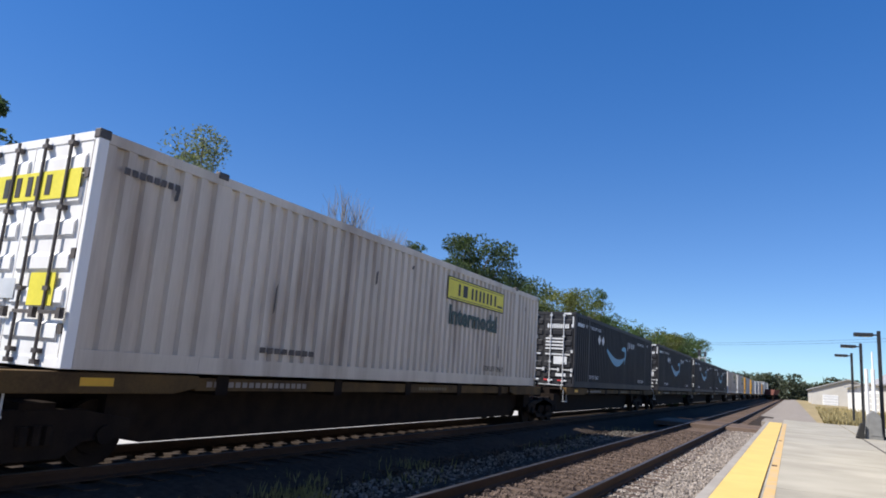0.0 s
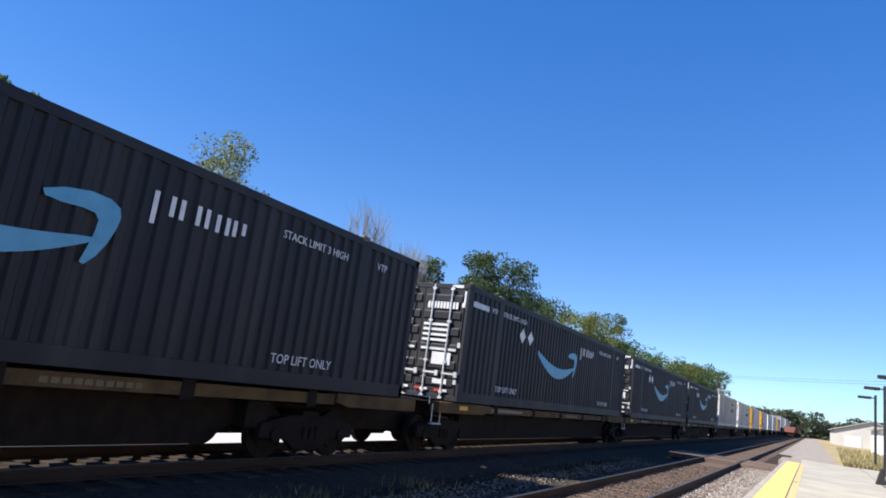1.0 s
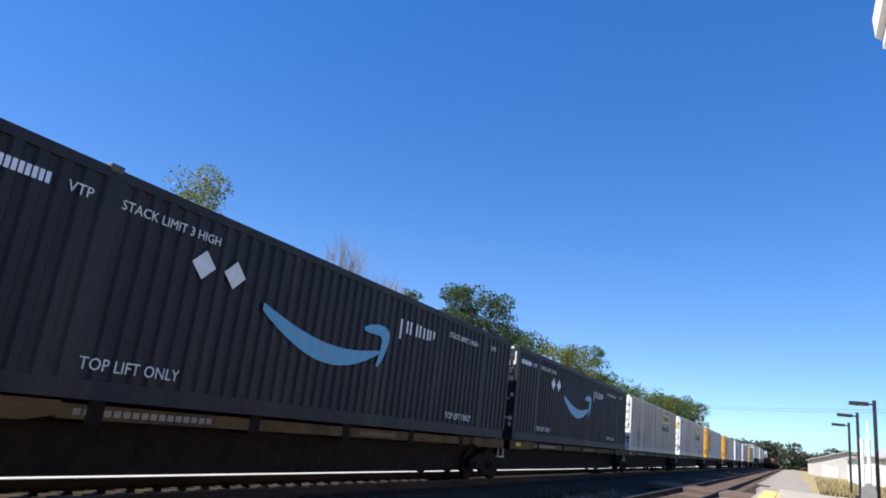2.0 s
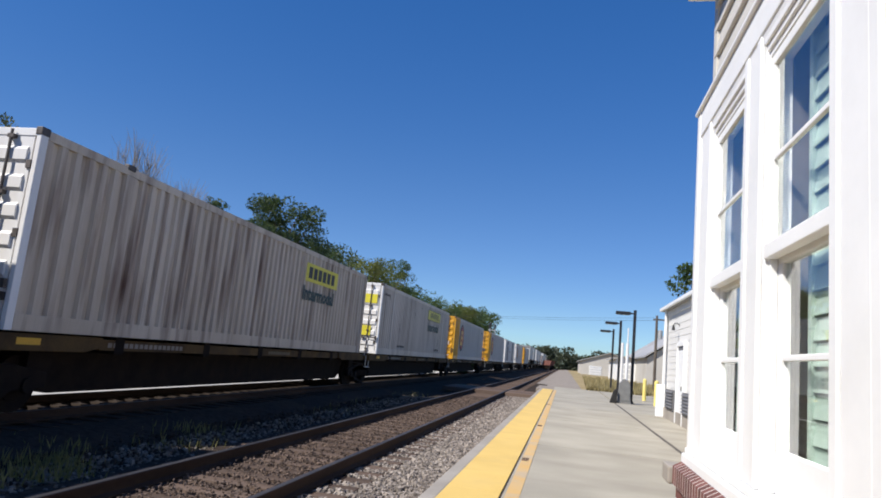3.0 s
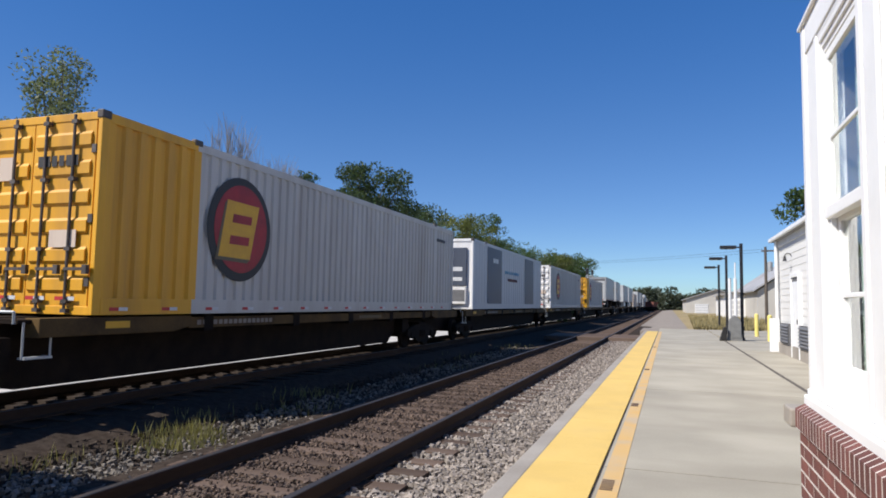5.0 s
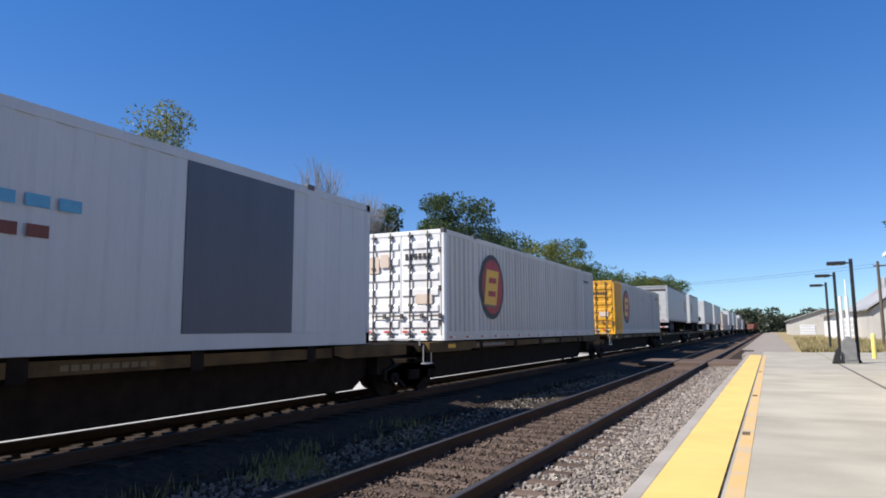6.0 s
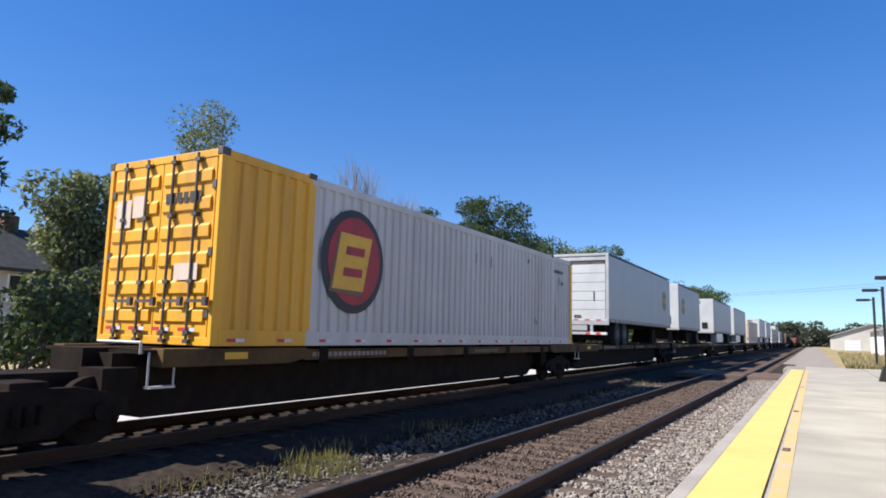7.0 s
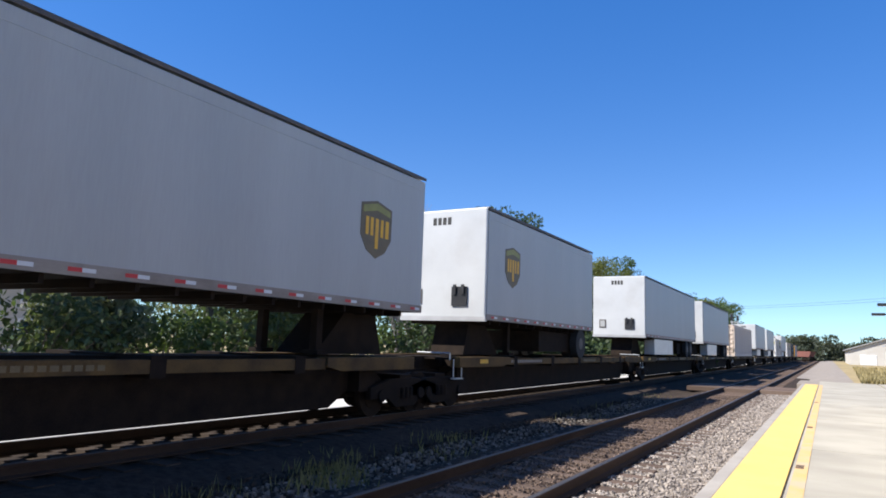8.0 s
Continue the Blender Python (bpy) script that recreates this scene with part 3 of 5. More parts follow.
        w = part("window", Solid().box(0.705, a, z0, 0.79, a + 0.012, z1).box(0.705, c - 0.012, z0, 0.79, c, z1).box(0.705, a + 0.012, z1 - 0.02, 0.79, c - 0.012, z1), M["trim_white"], b, "white double-hung sash window")
        for k in range(3):
            part("head_step", Solid().box(0.688 + k * 0.010, a + 0.012, z1 - 0.048 - k * 0.026, 0.79, c - 0.012, z1 - 0.022 - k * 0.026), M["trim_white"], w, bevel=0.003)
        mid = 1.885
        up = Solid()
        up.box(0.696, a + 0.012, mid - 0.012, 0.737, c - 0.012, mid + 0.040).box(0.712, a + 0.012, z1 - 0.14, 0.735, c - 0.012, z1 - 0.10)
        up.box(0.712, a + 0.012, mid + 0.040, 0.735, a + 0.055, z1 - 0.14).box(0.712, c - 0.055, mid + 0.040, 0.735, c - 0.012, z1 - 0.14)
        up.box(0.714, a + 0.055, 2.225, 0.732, c - 0.055, 2.243)
        part("upper_sash", up, M["trim_white"], w, bevel=0.003)
        lo = Solid()
        lo.box(0.739, a + 0.012, z0, 0.771, c - 0.012, z0 + 0.14).box(0.739, a + 0.012, mid - 0.03, 0.771, c - 0.012, mid + 0.02)
        lo.box(0.739, a + 0.012, z0 + 0.14, 0.771, a + 0.085, mid - 0.03).box(0.739, c - 0.085, z0 + 0.14, 0.771, c - 0.012, mid - 0.03)
        lo.box(0.741, a + 0.085, 1.522, 0.765, c - 0.085, 1.542)
        part("lower_sash", lo, M["trim_white"], w, bevel=0.003)
        part("stop_bead", Solid().box(0.712, c - 0.040, z0, 0.738, c - 0.012, mid - 0.012).box(0.700, c - 0.024, mid + 0.045, 0.712, c - 0.012, z1 - 0.10), M["trim_white"], w, bevel=0.003)
        for x, q0, q1 in ((0.722, mid + 0.03, z1 - 0.13), (0.752, z0 + 0.13, mid - 0.02)):
            g = part("pane", Solid().box(x, a + 0.05, q0, x + 0.004, c - 0.05, q1), M["glass"], w, "clear window glass")
            g.visible_shadow = False
        slat = Solid().prism([(0, 0, 0), (0.007, 0, 0.0), (0.019, 0, 0.074), (0.013, 0, 0.074)], (0, 0.42, 0)).mesh("slat", M["shutter"])
        z = z0 + 0.1
        while z < z1 - 0.12:
            part("slat", slat, None, w).matrix_world = pose(0.800, a + 0.03, z, 0, 0, 0)
            z += 0.080
        part("shutter_stile", Solid().box(0.795, a + 0.45, z0, 0.835, a + 0.48, z1).box(0.795, a - 0.01, z0, 0.835, a + 0.03, z1), M["shutter"], w, "pale green shutter stile")
    return b


station = make_station()


# ---- low white wing further along the platform ----
def make_wing():
    w = thing("platform_building", "low white clapboard building with grey shingle roof", "building", (0, 0, 0))
    x, y0, y1, top = 3.55, 8.0, 25.0, 3.72
    part("wall", Solid().box(x + 0.04, y0, 0, x + 7, y1, top), M["white_siding"], w)
    lap = Solid().prism([(x + 0.018, 0, 0), (x + 0.035, 0, 0), (x + 0.039, 0, 0.23), (x + 0.030, 0, 0.23)], (0, y1 - y0 - 0.2, 0)).mesh("clapboard", M["white_siding"])
    z = 0.42
    while z < top - 0.2:
        part("clapboard", lap, None, w).matrix_world = pose(0, y0 + 0.1, z, 0, 0, 0)
        z += 0.21
    part("corner_board", Solid().box(x - 0.02, y1 - 0.16, 0.35, x + 0.08, y1 + 0.02, top), M["trim_white"], w, bevel=0.006)
    part("frieze", Solid().box(x - 0.015, y0, top - 0.2, x + 0.035, y1 - 0.16, top), M["trim_white"], w)
    part("footing", Solid().box(x - 0.06, y0, 0, x + 0.03, y1, 0.36), M["edge_concrete"], w, "grey concrete footing", bevel=0.01)
    part("roof", Solid().prism([(x - 0.16, 0, top), (x + 7.2, 0, top), (x + 7.2, 0, top + 0.10), (x + 3.5, 0, top + 0.9), (x - 0.16, 0, top + 0.10)], (0, y1 - y0 + 0.6, 0)), M["shingle"], w).location = (0, y0 - 0.3, 0)
    part("gutter", Solid().box(x - 0.24, y0 - 0.3, top + 0.0, x - 0.16, y1 + 0.3, top + 0.11), M["trim_white"], w, bevel=0.01)
    part("downpipe", Solid().tube((x - 0.08, y1 - 0.25, 0.1), (x - 0.08, y1 - 0.25, top), 0.05), M["trim_white"], w)
    for y in (23.2, 20.0):
        v = part("vent", Solid().box(x - 0.10, y - 0.75, 0.36, x + 0.02, y + 0.75, 1.0), M["louvre"], w, "dark louvred wall vent")
        for k in range(6):
            part("louvre", Solid().prism([(x - 0.14, y - 0.72, 0.42 + k * 0.095), (x - 0.10, y - 0.72, 0.47 + k * 0.095), (x - 0.10, y - 0.72, 0.49 + k * 0.095), (x - 0.14, y - 0.72, 0.44 + k * 0.095)], (0, 1.44, 0)), M["louvre"], v)
    for y in (21.6, 17.4):
        d = part("door", Solid().box(x - 0.04, y - 0.55, 0.02, x + 0.03, y + 0.55, 2.25), M["trim_white"], w, "white panelled door in a plain frame", bevel=0.008)
        part("door_frame", Solid().box(x - 0.07, y - 0.67, 0.02, x + 0.03, y - 0.55, 2.5).box(x - 0.07, y + 0.55, 0.02, x + 0.03, y + 0.67, 2.5).box(x - 0.07, y - 0.55, 2.38, x + 0.03, y + 0.55, 2.5), M["trim_white"], d, bevel=0.008)
        part("transom", Solid().box(x - 0.03, y - 0.55, 2.25, x + 0.02, y + 0.55, 2.38), M["louvre"], d, "dark transom over the door")
        part("handle", Solid().tube((x - 0.07, y - 0.42, 1.02), (x - 0.07, y - 0.42, 1.16), 0.015), M["rod_dark"], d)
    part("pilaster", Solid().box(x - 0.30, y1 - 0.30, 0, x - 0.02, y1 - 0.02, 1.12), M["trim_white"], w, "short white post at the corner", bevel=0.02)
    lamp = Solid()
    for i in range(8):
        a0, a1 = math.pi * i / 8, math.pi * (i + 1) / 8
        lamp.tube((x - 0.08 + 0.09 * math.cos(a0), 22.4, 3.05 + 0.09 * math.sin(a0)), (x - 0.08 + 0.09 * math.cos(a1), 22.4, 3.05 + 0.09 * math.sin(a1)), 0.012, sides=6)
    lamp.tube((x - 0.17, 22.4, 3.06), (x - 0.17, 22.4, 2.90), 0.03, 0.06)
    part("wall_lamp", lamp, M["lamp_black"], w, "black gooseneck wall lamp")


make_wing()


# ---- things on the platform ----
def make_lamp(place):
    l = thing("street_lamp", "black square-pole platform lamp with a flat head", "lamp post", place, "platform lamps")
    part("pole", Solid().box(-0.065, -0.065, 0, 0.065, 0.065, 4.34), M["lamp_black"], l, bevel=0.01)
    part("base_plate", Solid().box(-0.16, -0.16, 0, 0.16, 0.16, 0.03).box(-0.1, -0.1, 0.03, 0.1, 0.1, 0.12), M["lamp_black"], l)
    h = part("lamp_head", Solid().box(-0.88, -0.19, 4.10, -0.20, 0.19, 4.24).box(-0.20, -0.04, 4.14, -0.06, 0.04, 4.20), M["lamp_black"], l, bevel=0.015)
    part("lens", Solid().box(-0.82, -0.15, 4.09, -0.30, 0.15, 4.10), M["glass"], h)
    return l


lamp = make_lamp((3.12, 32.37, 0))
copy_thing(lamp, pose(3.07, 39.9, 0, 0, 0, 0))
copy_thing(lamp, pose(3.15, 47.0, -0.1, 0, 0, 0))


def make_cabinet():
    c = thing("signal_cabinet", "grey steel equipment cabinet with two tall conduit posts", "cabinet", (2.72, 31.9, 0))
    part("body", Solid().prism([(-0.26, -0.25, 0), (0.34, -0.25, 0), (0.26, -0.25, 0.95), (0.04, -0.25, 1.12), (-0.18, -0.25, 0.95)], (0, 0.5, 0)), M["cabinet_grey"], c, bevel=0.015)
    part("door", Solid().box(-0.08, -0.27, 0.15, 0.28, -0.25, 0.85), M["cabinet_grey"], c)
    part("conduit", Solid().tube((-0.13, 0, 0.9), (-0.13, 0, 2.75), 0.065), M["sunlit_white"], c)
    part("conduit", Solid().tube((0.10, 0.05, 0.8), (0.10, 0.05, 2.75), 0.07).tube((0.10, 0.05, 2.75), (0.10, 0.05, 3.45), 0.03), M["sunlit_white"], c)
    w = thing("wheel_chock", "black rubber wedge standing beside the grey cabinet", "wedge", (2.28, 31.7, 0))
    part("body", Solid().prism([(-0.16, -0.2, 0), (0.14, -0.2, 0), (0.14, -0.2, 0.6), (0.02, -0.2, 0.6)], (0, 0.4, 0)), M["tyre"], w, bevel=0.02)


make_cabinet()


def make_bollard(place):
    b = thing("bollard", "pale yellow round steel bollard", "bollard", place, "yellow bollards")
    part("post", Solid().tube((0, 0, 0), (0, 0, 1.12), 0.10, sides=16), M["bollard_yellow"], b)
    part("cap", Solid().tube((0, 0, 1.12), (0, 0, 1.17), 0.10, 0.05, sides=16), M["bollard_yellow"], b)
    return b


boll = make_bollard((4.25, 37.2, 0))
copy_thing(boll, pose(4.22, 32.3, 0, 0, 0, 0))


# ---- distance ----
def make_barn(name, label, x0, x1, y0, y1, eave, ridge, doors, base=-0.3, skin="pale_wall"):
    b = thing(name, label, "warehouse", (0, 0, 0))
    xm = (x0 + x1) / 2
    part("wall", Solid().prism([(x0, y0, base), (x1, y0, base), (x1, y0, eave), (xm, y0, ridge), (x0, y0, eave)], (0, y1 - y0, 0)), M[skin], b)
    part("roof", Solid().prism([(x0 - 0.5, y0 - 0.5, eave - 0.05), (xm, y0 - 0.5, ridge + 0.02), (xm, y0 - 0.5, ridge + 0.22), (x0 - 0.5, y0 - 0.5, eave + 0.15)], (0, y1 - y0 + 1, 0)).prism([(x1 + 0.5, y0 - 0.5, eave - 0.05), (x1 + 0.5, y0 - 0.5, eave + 0.15), (xm, y0 - 0.5, ridge + 0.22), (xm, y0 - 0.5, ridge + 0.02)], (0, y1 - y0 + 1, 0)), M["metal_roof"], b)
    for x, w, h in doors:
        d = part("door", Solid().box(x, y0 - 0.08, base, x + w, y0 - 0.01, base + h), M["trim_white"], b)
        for k in range(4):
            part("door_panel", Solid().box(x + 0.1, y0 - 0.11, base + 0.1 + k * h / 4, x + w - 0.1, y0 - 0.08, base + (k + 1) * h / 4 - 0.05), M["mark_white"], d)


make_barn("barn", "long low pale barn with a grey metal roof in dry grass", 4.0, 18.0, 172, 215, 3.1, 5.6, [(6, 3, 2.4), (12, 4, 2.4)])
make_barn("shed", "white sheet-metal shed beside the field", 7.5, 10.6, 104, 120, 3.2, 3.6, [(8.0, 2.0, 2.8)], skin="shed_white")
make_barn("warehouse", "tall pale warehouse gable with a grey roof", 10.4, 22.4, 90, 122, 3.5, 8.0, [(12.4, 3, 2.6)])


def make_pole():
    p = thing("utility_pole", "weathered wooden utility pole with a transformer", "utility pole", (7.6, 60, -0.1))
    part("pole", Solid().tube((0, 0, 0), (0, 0, 6.6), 0.14, 0.10, 10), M["bark"], p)
    part("crossarm", Solid().box(-0.3, -0.05, 6.2, 1.2, 0.05, 6.32), M["bark"], p)
    t = part("transformer", Solid().tube((0.32, 0, 4.6), (0.32, 0, 5.3), 0.20, sides=14), M["galvanised"], p)
    part("lid", Solid().tube((0.32, 0, 5.3), (0.32, 0, 5.38), 0.20, 0.08, 14), M["galvanised"], t)
    part("transformer", Solid().tube((0.85, 0, 4.9), (0.85, 0, 5.5), 0.20, sides=14), M["louvre"], p)
    part("transformer", Solid().tube((1.3, 0, 4.5), (1.3, 0, 5.3), 0.20, sides=14), M["louvre"], p)
    w = Solid()
    for k, z in ((0, 6.4), (1, 6.25)):
        for i in range(16):
            a, c = i / 16, (i + 1) / 16
            f = lambda s: (-0.2 + k - 52 * s, 60 * s, z + 3.0 * s - 2.2 * 4 * s * (1 - s) * 0.4)
            w.tube(f(a), f(c), 0.011, sides=4, caps=False)
    part("wire", w, M["lamp_black"], p, "thin black overhead wire")
    s = thing("signal_mast", "pale steel railway signal mast beyond the train", "railway signal", (-15.0, 131, 0))
    part("mast", Solid().tube((0, 0, -0.2), (0, 0, 8.6), 0.10).tube((1.0, 0, -0.2), (1.0, 0, 8.4), 0.07), M["galvanised"], s)
    part("bracket", Solid().box(-0.3, -0.1, 7.0, 1.3, 0.1, 7.15).box(-1.4, -0.1, 6.2, 0.2, 0.1, 6.4), M["galvanised"], s)
    part("signal_head", Solid().box(-0.25, -0.3, 7.4, 0.25, -0.1, 8.5), M["lamp_black"], s, bevel=0.05)
    part("signal_head", Solid().box(0.8, -0.3, 7.3, 1.2, -0.1, 8.2), M["lamp_black"], s, bevel=0.05)


make_pole()


def make_hopper(place):
    h = thing("hopper_wagon", "rust-red open hopper wagon standing far off", "wagon", place, "standing red wagons", turn=62)
    body = Solid().prism([(-1.4, 0.6, 1.5), (-1.4, 11.4, 1.5), (-1.4, 12, 3.2), (-1.4, 0, 3.2)], (2.8, 0, 0))
    part("body", body, M["hopper_red"], h)
    for i in range(8):
        part("rib", Solid().box(1.4, 0.9 + i * 1.4, 1.5, 1.5, 1.02 + i * 1.4, 3.2), M["hopper_red"], h)
    part("underframe", Solid().box(-1.1, 0.2, 1.1, 1.1, 11.8, 1.4), M["steel_dark"], h)
    for y in (2.0, 10.0):
        part("truck", Solid().box(-1.0, y - 1.3, 0.4, 1.0, y + 1.3, 0.9).tube((-0.8, y - 0.9, 0.45), (0.8, y - 0.9, 0.45), 0.45, sides=14).tube((-0.8, y + 0.9, 0.45), (0.8, y + 0.9, 0.45), 0.45, sides=14), M["steel_dark"], h)
    return h


hop = make_hopper((-4.0, 236, -0.4))
copy_thing(hop, pose(-15.3, 242, -0.4, 0, 0, 62))
copy_thing(hop, pose(-26.6, 248, -0.4, 0, 0, 62))


def make_house():
    h = thing("house", "grey clapboard house half hidden behind trees", "house", (-42, 22, -0.2))
    part("wall", Solid().box(-4, -4, 0, 4, 4, 4.6).prism([(-4, -4, 4.6), (4, -4, 4.6), (0, -4, 7)], (0, 8, 0)), M["siding"], h)
    part("roof", Solid().prism([(-4.5, -4.4, 4.4), (0, -4.4, 7.1), (0, -4.4, 7.3), (-4.5, -4.4, 4.6)], (0, 8.8, 0)).prism([(4.5, -4.4, 4.4), (4.5, -4.4, 4.6), (0, -4.4, 7.3), (0, -4.4, 7.1)], (0, 8.8, 0)), M["dark_roof"], h)
    part("chimney", Solid().box(-0.4, -1, 6.5, 0.4, -0.2, 8.0), M["brick"], h)
    for y in (-2.4, 0.6):
        for z in (0.9, 3.0):
            w = part("window", Solid().box(4.0, y, z, 4.06, y + 1.0, z + 1.3), M["trim_white"], h)
            part("pane", Solid().box(4.06, y + 0.1, z + 0.1, 4.07, y + 0.9, z + 1.2), M["mark_black"], w)


make_house()


# ---- trees ----
def leaves(name, centres, spread, count, size, material, seed, squash=0.8):
    """Small leaf sprays gathered in clumps round the given centres."""
    rng = np.random.default_rng(seed)
    c = np.array(centres)
    pick = rng.integers(0, len(c), count)
    d = rng.normal(0, 1, (count, 3))
    d /= np.linalg.norm(d, axis=1)[:, None]
    p = c[pick] + d * (rng.uniform(0.25, 1.0, (count, 1)) ** 0.6) * np.array(spread)[pick][:, None] * np.array([1, 1, squash])
    u = rng.normal(0, 1, (count, 3))
    u /= np.linalg.norm(u, axis=1)[:, None]
    w = np.cross(u, rng.normal(0, 1, (count, 3)))
    w /= np.linalg.norm(w, axis=1)[:, None]
    s = size * rng.uniform(0.5, 1.3, (count, 1))
    quad = np.stack([p - u * s, p - w * s * 0.45, p + u * s, p + w * s * 0.45], 1).reshape(-1, 3)
    me = bpy.data.meshes.new(name)
    me.from_pydata(quad.tolist(), [], np.arange(count * 4).reshape(-1, 4).tolist())
    me.materials.append(material)
    return me


def make_tree(place, height, radius, foliage, label, seed, low=0.3, count=3200, airy=1.0, bare=False, size=0.22, dome=0, turn=0):
    rng = random.Random(seed)
    t = thing("tree", label, "tree", place, turn=turn)
    wood, tips = Solid(), []
    trunk = height * (0.62 if not bare else 0.55)
    r0 = 0.02 * height
    p, lean = Vector((0, 0, -0.4)), Vector((rng.uniform(-0.05, 0.05), rng.uniform(-0.05, 0.05), 1))
    seg = 6
    knots = [p]
    for i in range(seg):
        q = knots[-1] + lean * (trunk / seg) + Vector((rng.uniform(-0.1, 0.1), rng.uniform(-0.1, 0.1), 0))
        wood.tube(knots[-1], q, r0 * (1 - 0.75 * i / seg), r0 * (1 - 0.75 * (i + 1) / seg), 8, False)
        knots.append(q)
    for i in range(22 if not bare else 30):
        f = rng.uniform(low, 1.0)
        k = knots[min(seg, int(f * seg))]
        a = rng.uniform(0, 2 * math.pi)
        top = height * rng.uniform(0.80, 1.0) if f > 0.7 else height * (f * 0.9 + rng.uniform(0.0, 0.25))
        reach = radius * rng.uniform(0.35, 0.85) * (1 - 0.35 * max(0, f - 0.6)) * (0.7 if bare else 1)
        q = Vector((k.x + math.cos(a) * reach, k.y + math.sin(a) * reach, max(k.z + 0.4, min(top, height * 0.96))))
        m = (k + q) / 2 + Vector((rng.uniform(-0.2, 0.2), rng.uniform(-0.2, 0.2), 0.35))
        wood.tube(k, m, r0 * 0.35, r0 * 0.2, 6, False)
        wood.tube(m, q, r0 * 0.2, r0 * 0.05, 6, False)
        tips += [q, m] if not bare else [q]
        if bare:
            for j in range(12):
                e = q + Vector((rng.uniform(-0.75, 0.75), rng.uniform(-0.75, 0.75), rng.uniform(0.1, 1.5)))
                wood.tube(m.lerp(q, rng.uniform(0.3, 1)), e, r0 * 0.075, r0 * 0.022, 4, False)
    if not bare:
        tips.append(Vector((knots[-1].x, knots[-1].y, height * 0.93)))
        for i in range(dome):
            a, f = rng.uniform(0, 2 * math.pi), math.sqrt(rng.uniform(0, 1))
            q = Vector((math.cos(a) * f * radius * 0.72, math.sin(a) * f * radius * 0.72, height * (0.62 + 0.30 * math.sqrt(1 - 0.9 * f * f) * rng.uniform(0.6, 1.0))))
            wood.tube(knots[-2], q, r0 * 0.16, r0 * 0.04, 5, False)
            tips.append(q)
        spread = [radius * rng.uniform(0.22, 0.48) * airy for _ in tips]
        tips = [(q.x, q.y, min(q.z, height - s * 0.7)) for q, s in zip(tips, spread)]
        part("crown", leaves("crown", tips, spread, int(count * 2.0), size * 0.70, M[foliage], seed), None, t)
    else:
        part("crown", leaves("crown", [(q.x, q.y, q.z * 0.8) for q in tips], [0.8] * len(tips), 900, 0.07, M[foliage], seed), None, t, "few thin leaves on bare twigs")
    part("trunk", wood, M["twig" if bare else "bark"], t, "grey-brown trunk and limbs")
    return t


G, DK, MID, LT = "leaf_grey", "leaf_dark", "leaf_mid", "leaf_light"
for i, (x, y, h, r, fol, lab, n, kw) in enumerate([
    (-25.5, 11.2, 10.6, 2.6, DK, "tall dark green tree with ragged outline", 4200, {"airy": 0.8}),
    (-25.5, 15.8, 7.6, 2.5, G, "soft grey-green tree behind the train", 6400, {"low": 0.1, "airy": 1.05}),
    (-25.0, 21.4, 12.1, 2.7, G, "slender grey-green tree with airy crown", 5600, {"airy": 0.9, "dome": 8, "low": 0.2, "size": 0.145}),
    (-26.0, 25.5, 6.4, 2.6, MID, "low mid-green tree behind the train", 3600, {"low": 0.1}),
    (-26.0, 29.5, 7.0, 2.4, DK, "low dark green tree behind the train", 3600, {"low": 0.1}),
    (-25.0, 33.0, 11.8, 2.8, G, "nearly bare tree with thin upright twigs", 0, {"bare": True}),
    (-25.0, 37.0, 11.0, 3.4, G, "nearly bare tree with thin upright twigs", 0, {"bare": True}),
    (-25.4, 39.0, 10.6, 3.0, G, "nearly bare tree with thin upright twigs", 0, {"bare": True}),
    (-25.0, 40.9, 10.9, 1.5, DK, "small dark tree with narrow top", 1800, {}),
    (-25.5, 46.5, 9.2, 2.8, MID, "mid-green tree in the row behind the tracks", 3000, {"low": 0.15}),
    (-25.0, 53.3, 14.2, 4.6, DK, "large dark green tree rising above the train", 9000, {"low": 0.2, "airy": 0.78, "dome": 10, "turn": 175}),
    (-26.0, 60.0, 12.0, 3.8, DK, "dark green tree in the row behind the tracks", 5200, {"low": 0.2}),
    (-25.0, 66.0, 12.0, 3.8, DK, "dark green tree in the row behind the tracks", 5200, {"low": 0.2}),
    (-24.5, 73.0, 12.2, 4.0, LT, "yellow-green tree in early autumn colour", 5200, {"low": 0.15}),
    (-25.0, 80.0, 12.6, 4.0, LT, "yellow-green tree in early autumn colour", 5200, {"low": 0.15}),
    (-25.0, 87.0, 12.6, 4.0, LT, "yellow-green tree in early autumn colour", 4600, {"low": 0.15}),
    (-25.0, 94.5, 15.2, 3.8, MID, "tall tree with an uneven crown", 4600, {"airy": 0.85}),
    (-25.0, 104.0, 12.0, 4.4, MID, "mid-green tree in the row behind the tracks", 3200, {"size": 0.3, "low": 0.15}),
    (-25.0, 114.0, 11.5, 4.6, MID, "mid-green tree in the row behind the tracks", 3200, {"size": 0.3, "low": 0.15}),
    (-25.0, 125.0, 12.3, 5.0, MID, "mid-green tree in the row behind the tracks", 3200, {"size": 0.32, "low": 0.15}),
    (-25.0, 137.0, 12.4, 5.0, LT, "yellow-green tree in early autumn colour", 3000, {"size": 0.34, "low": 0.15}),
    (-25.0, 150.0, 13.0, 5.2, LT, "yellow-green tree in early autumn colour", 3000, {"size": 0.36, "low": 0.15}),
    (-25.0, 165.0, 14.2, 5.6, MID, "mid-green tree in the row behind the tracks", 3000, {"size": 0.4, "low": 0.15}),
    (-25.0, 182.0, 14.6, 5.6, MID, "mid-green tree in the row behind the tracks", 3000, {"size": 0.4, "low": 0.15}),
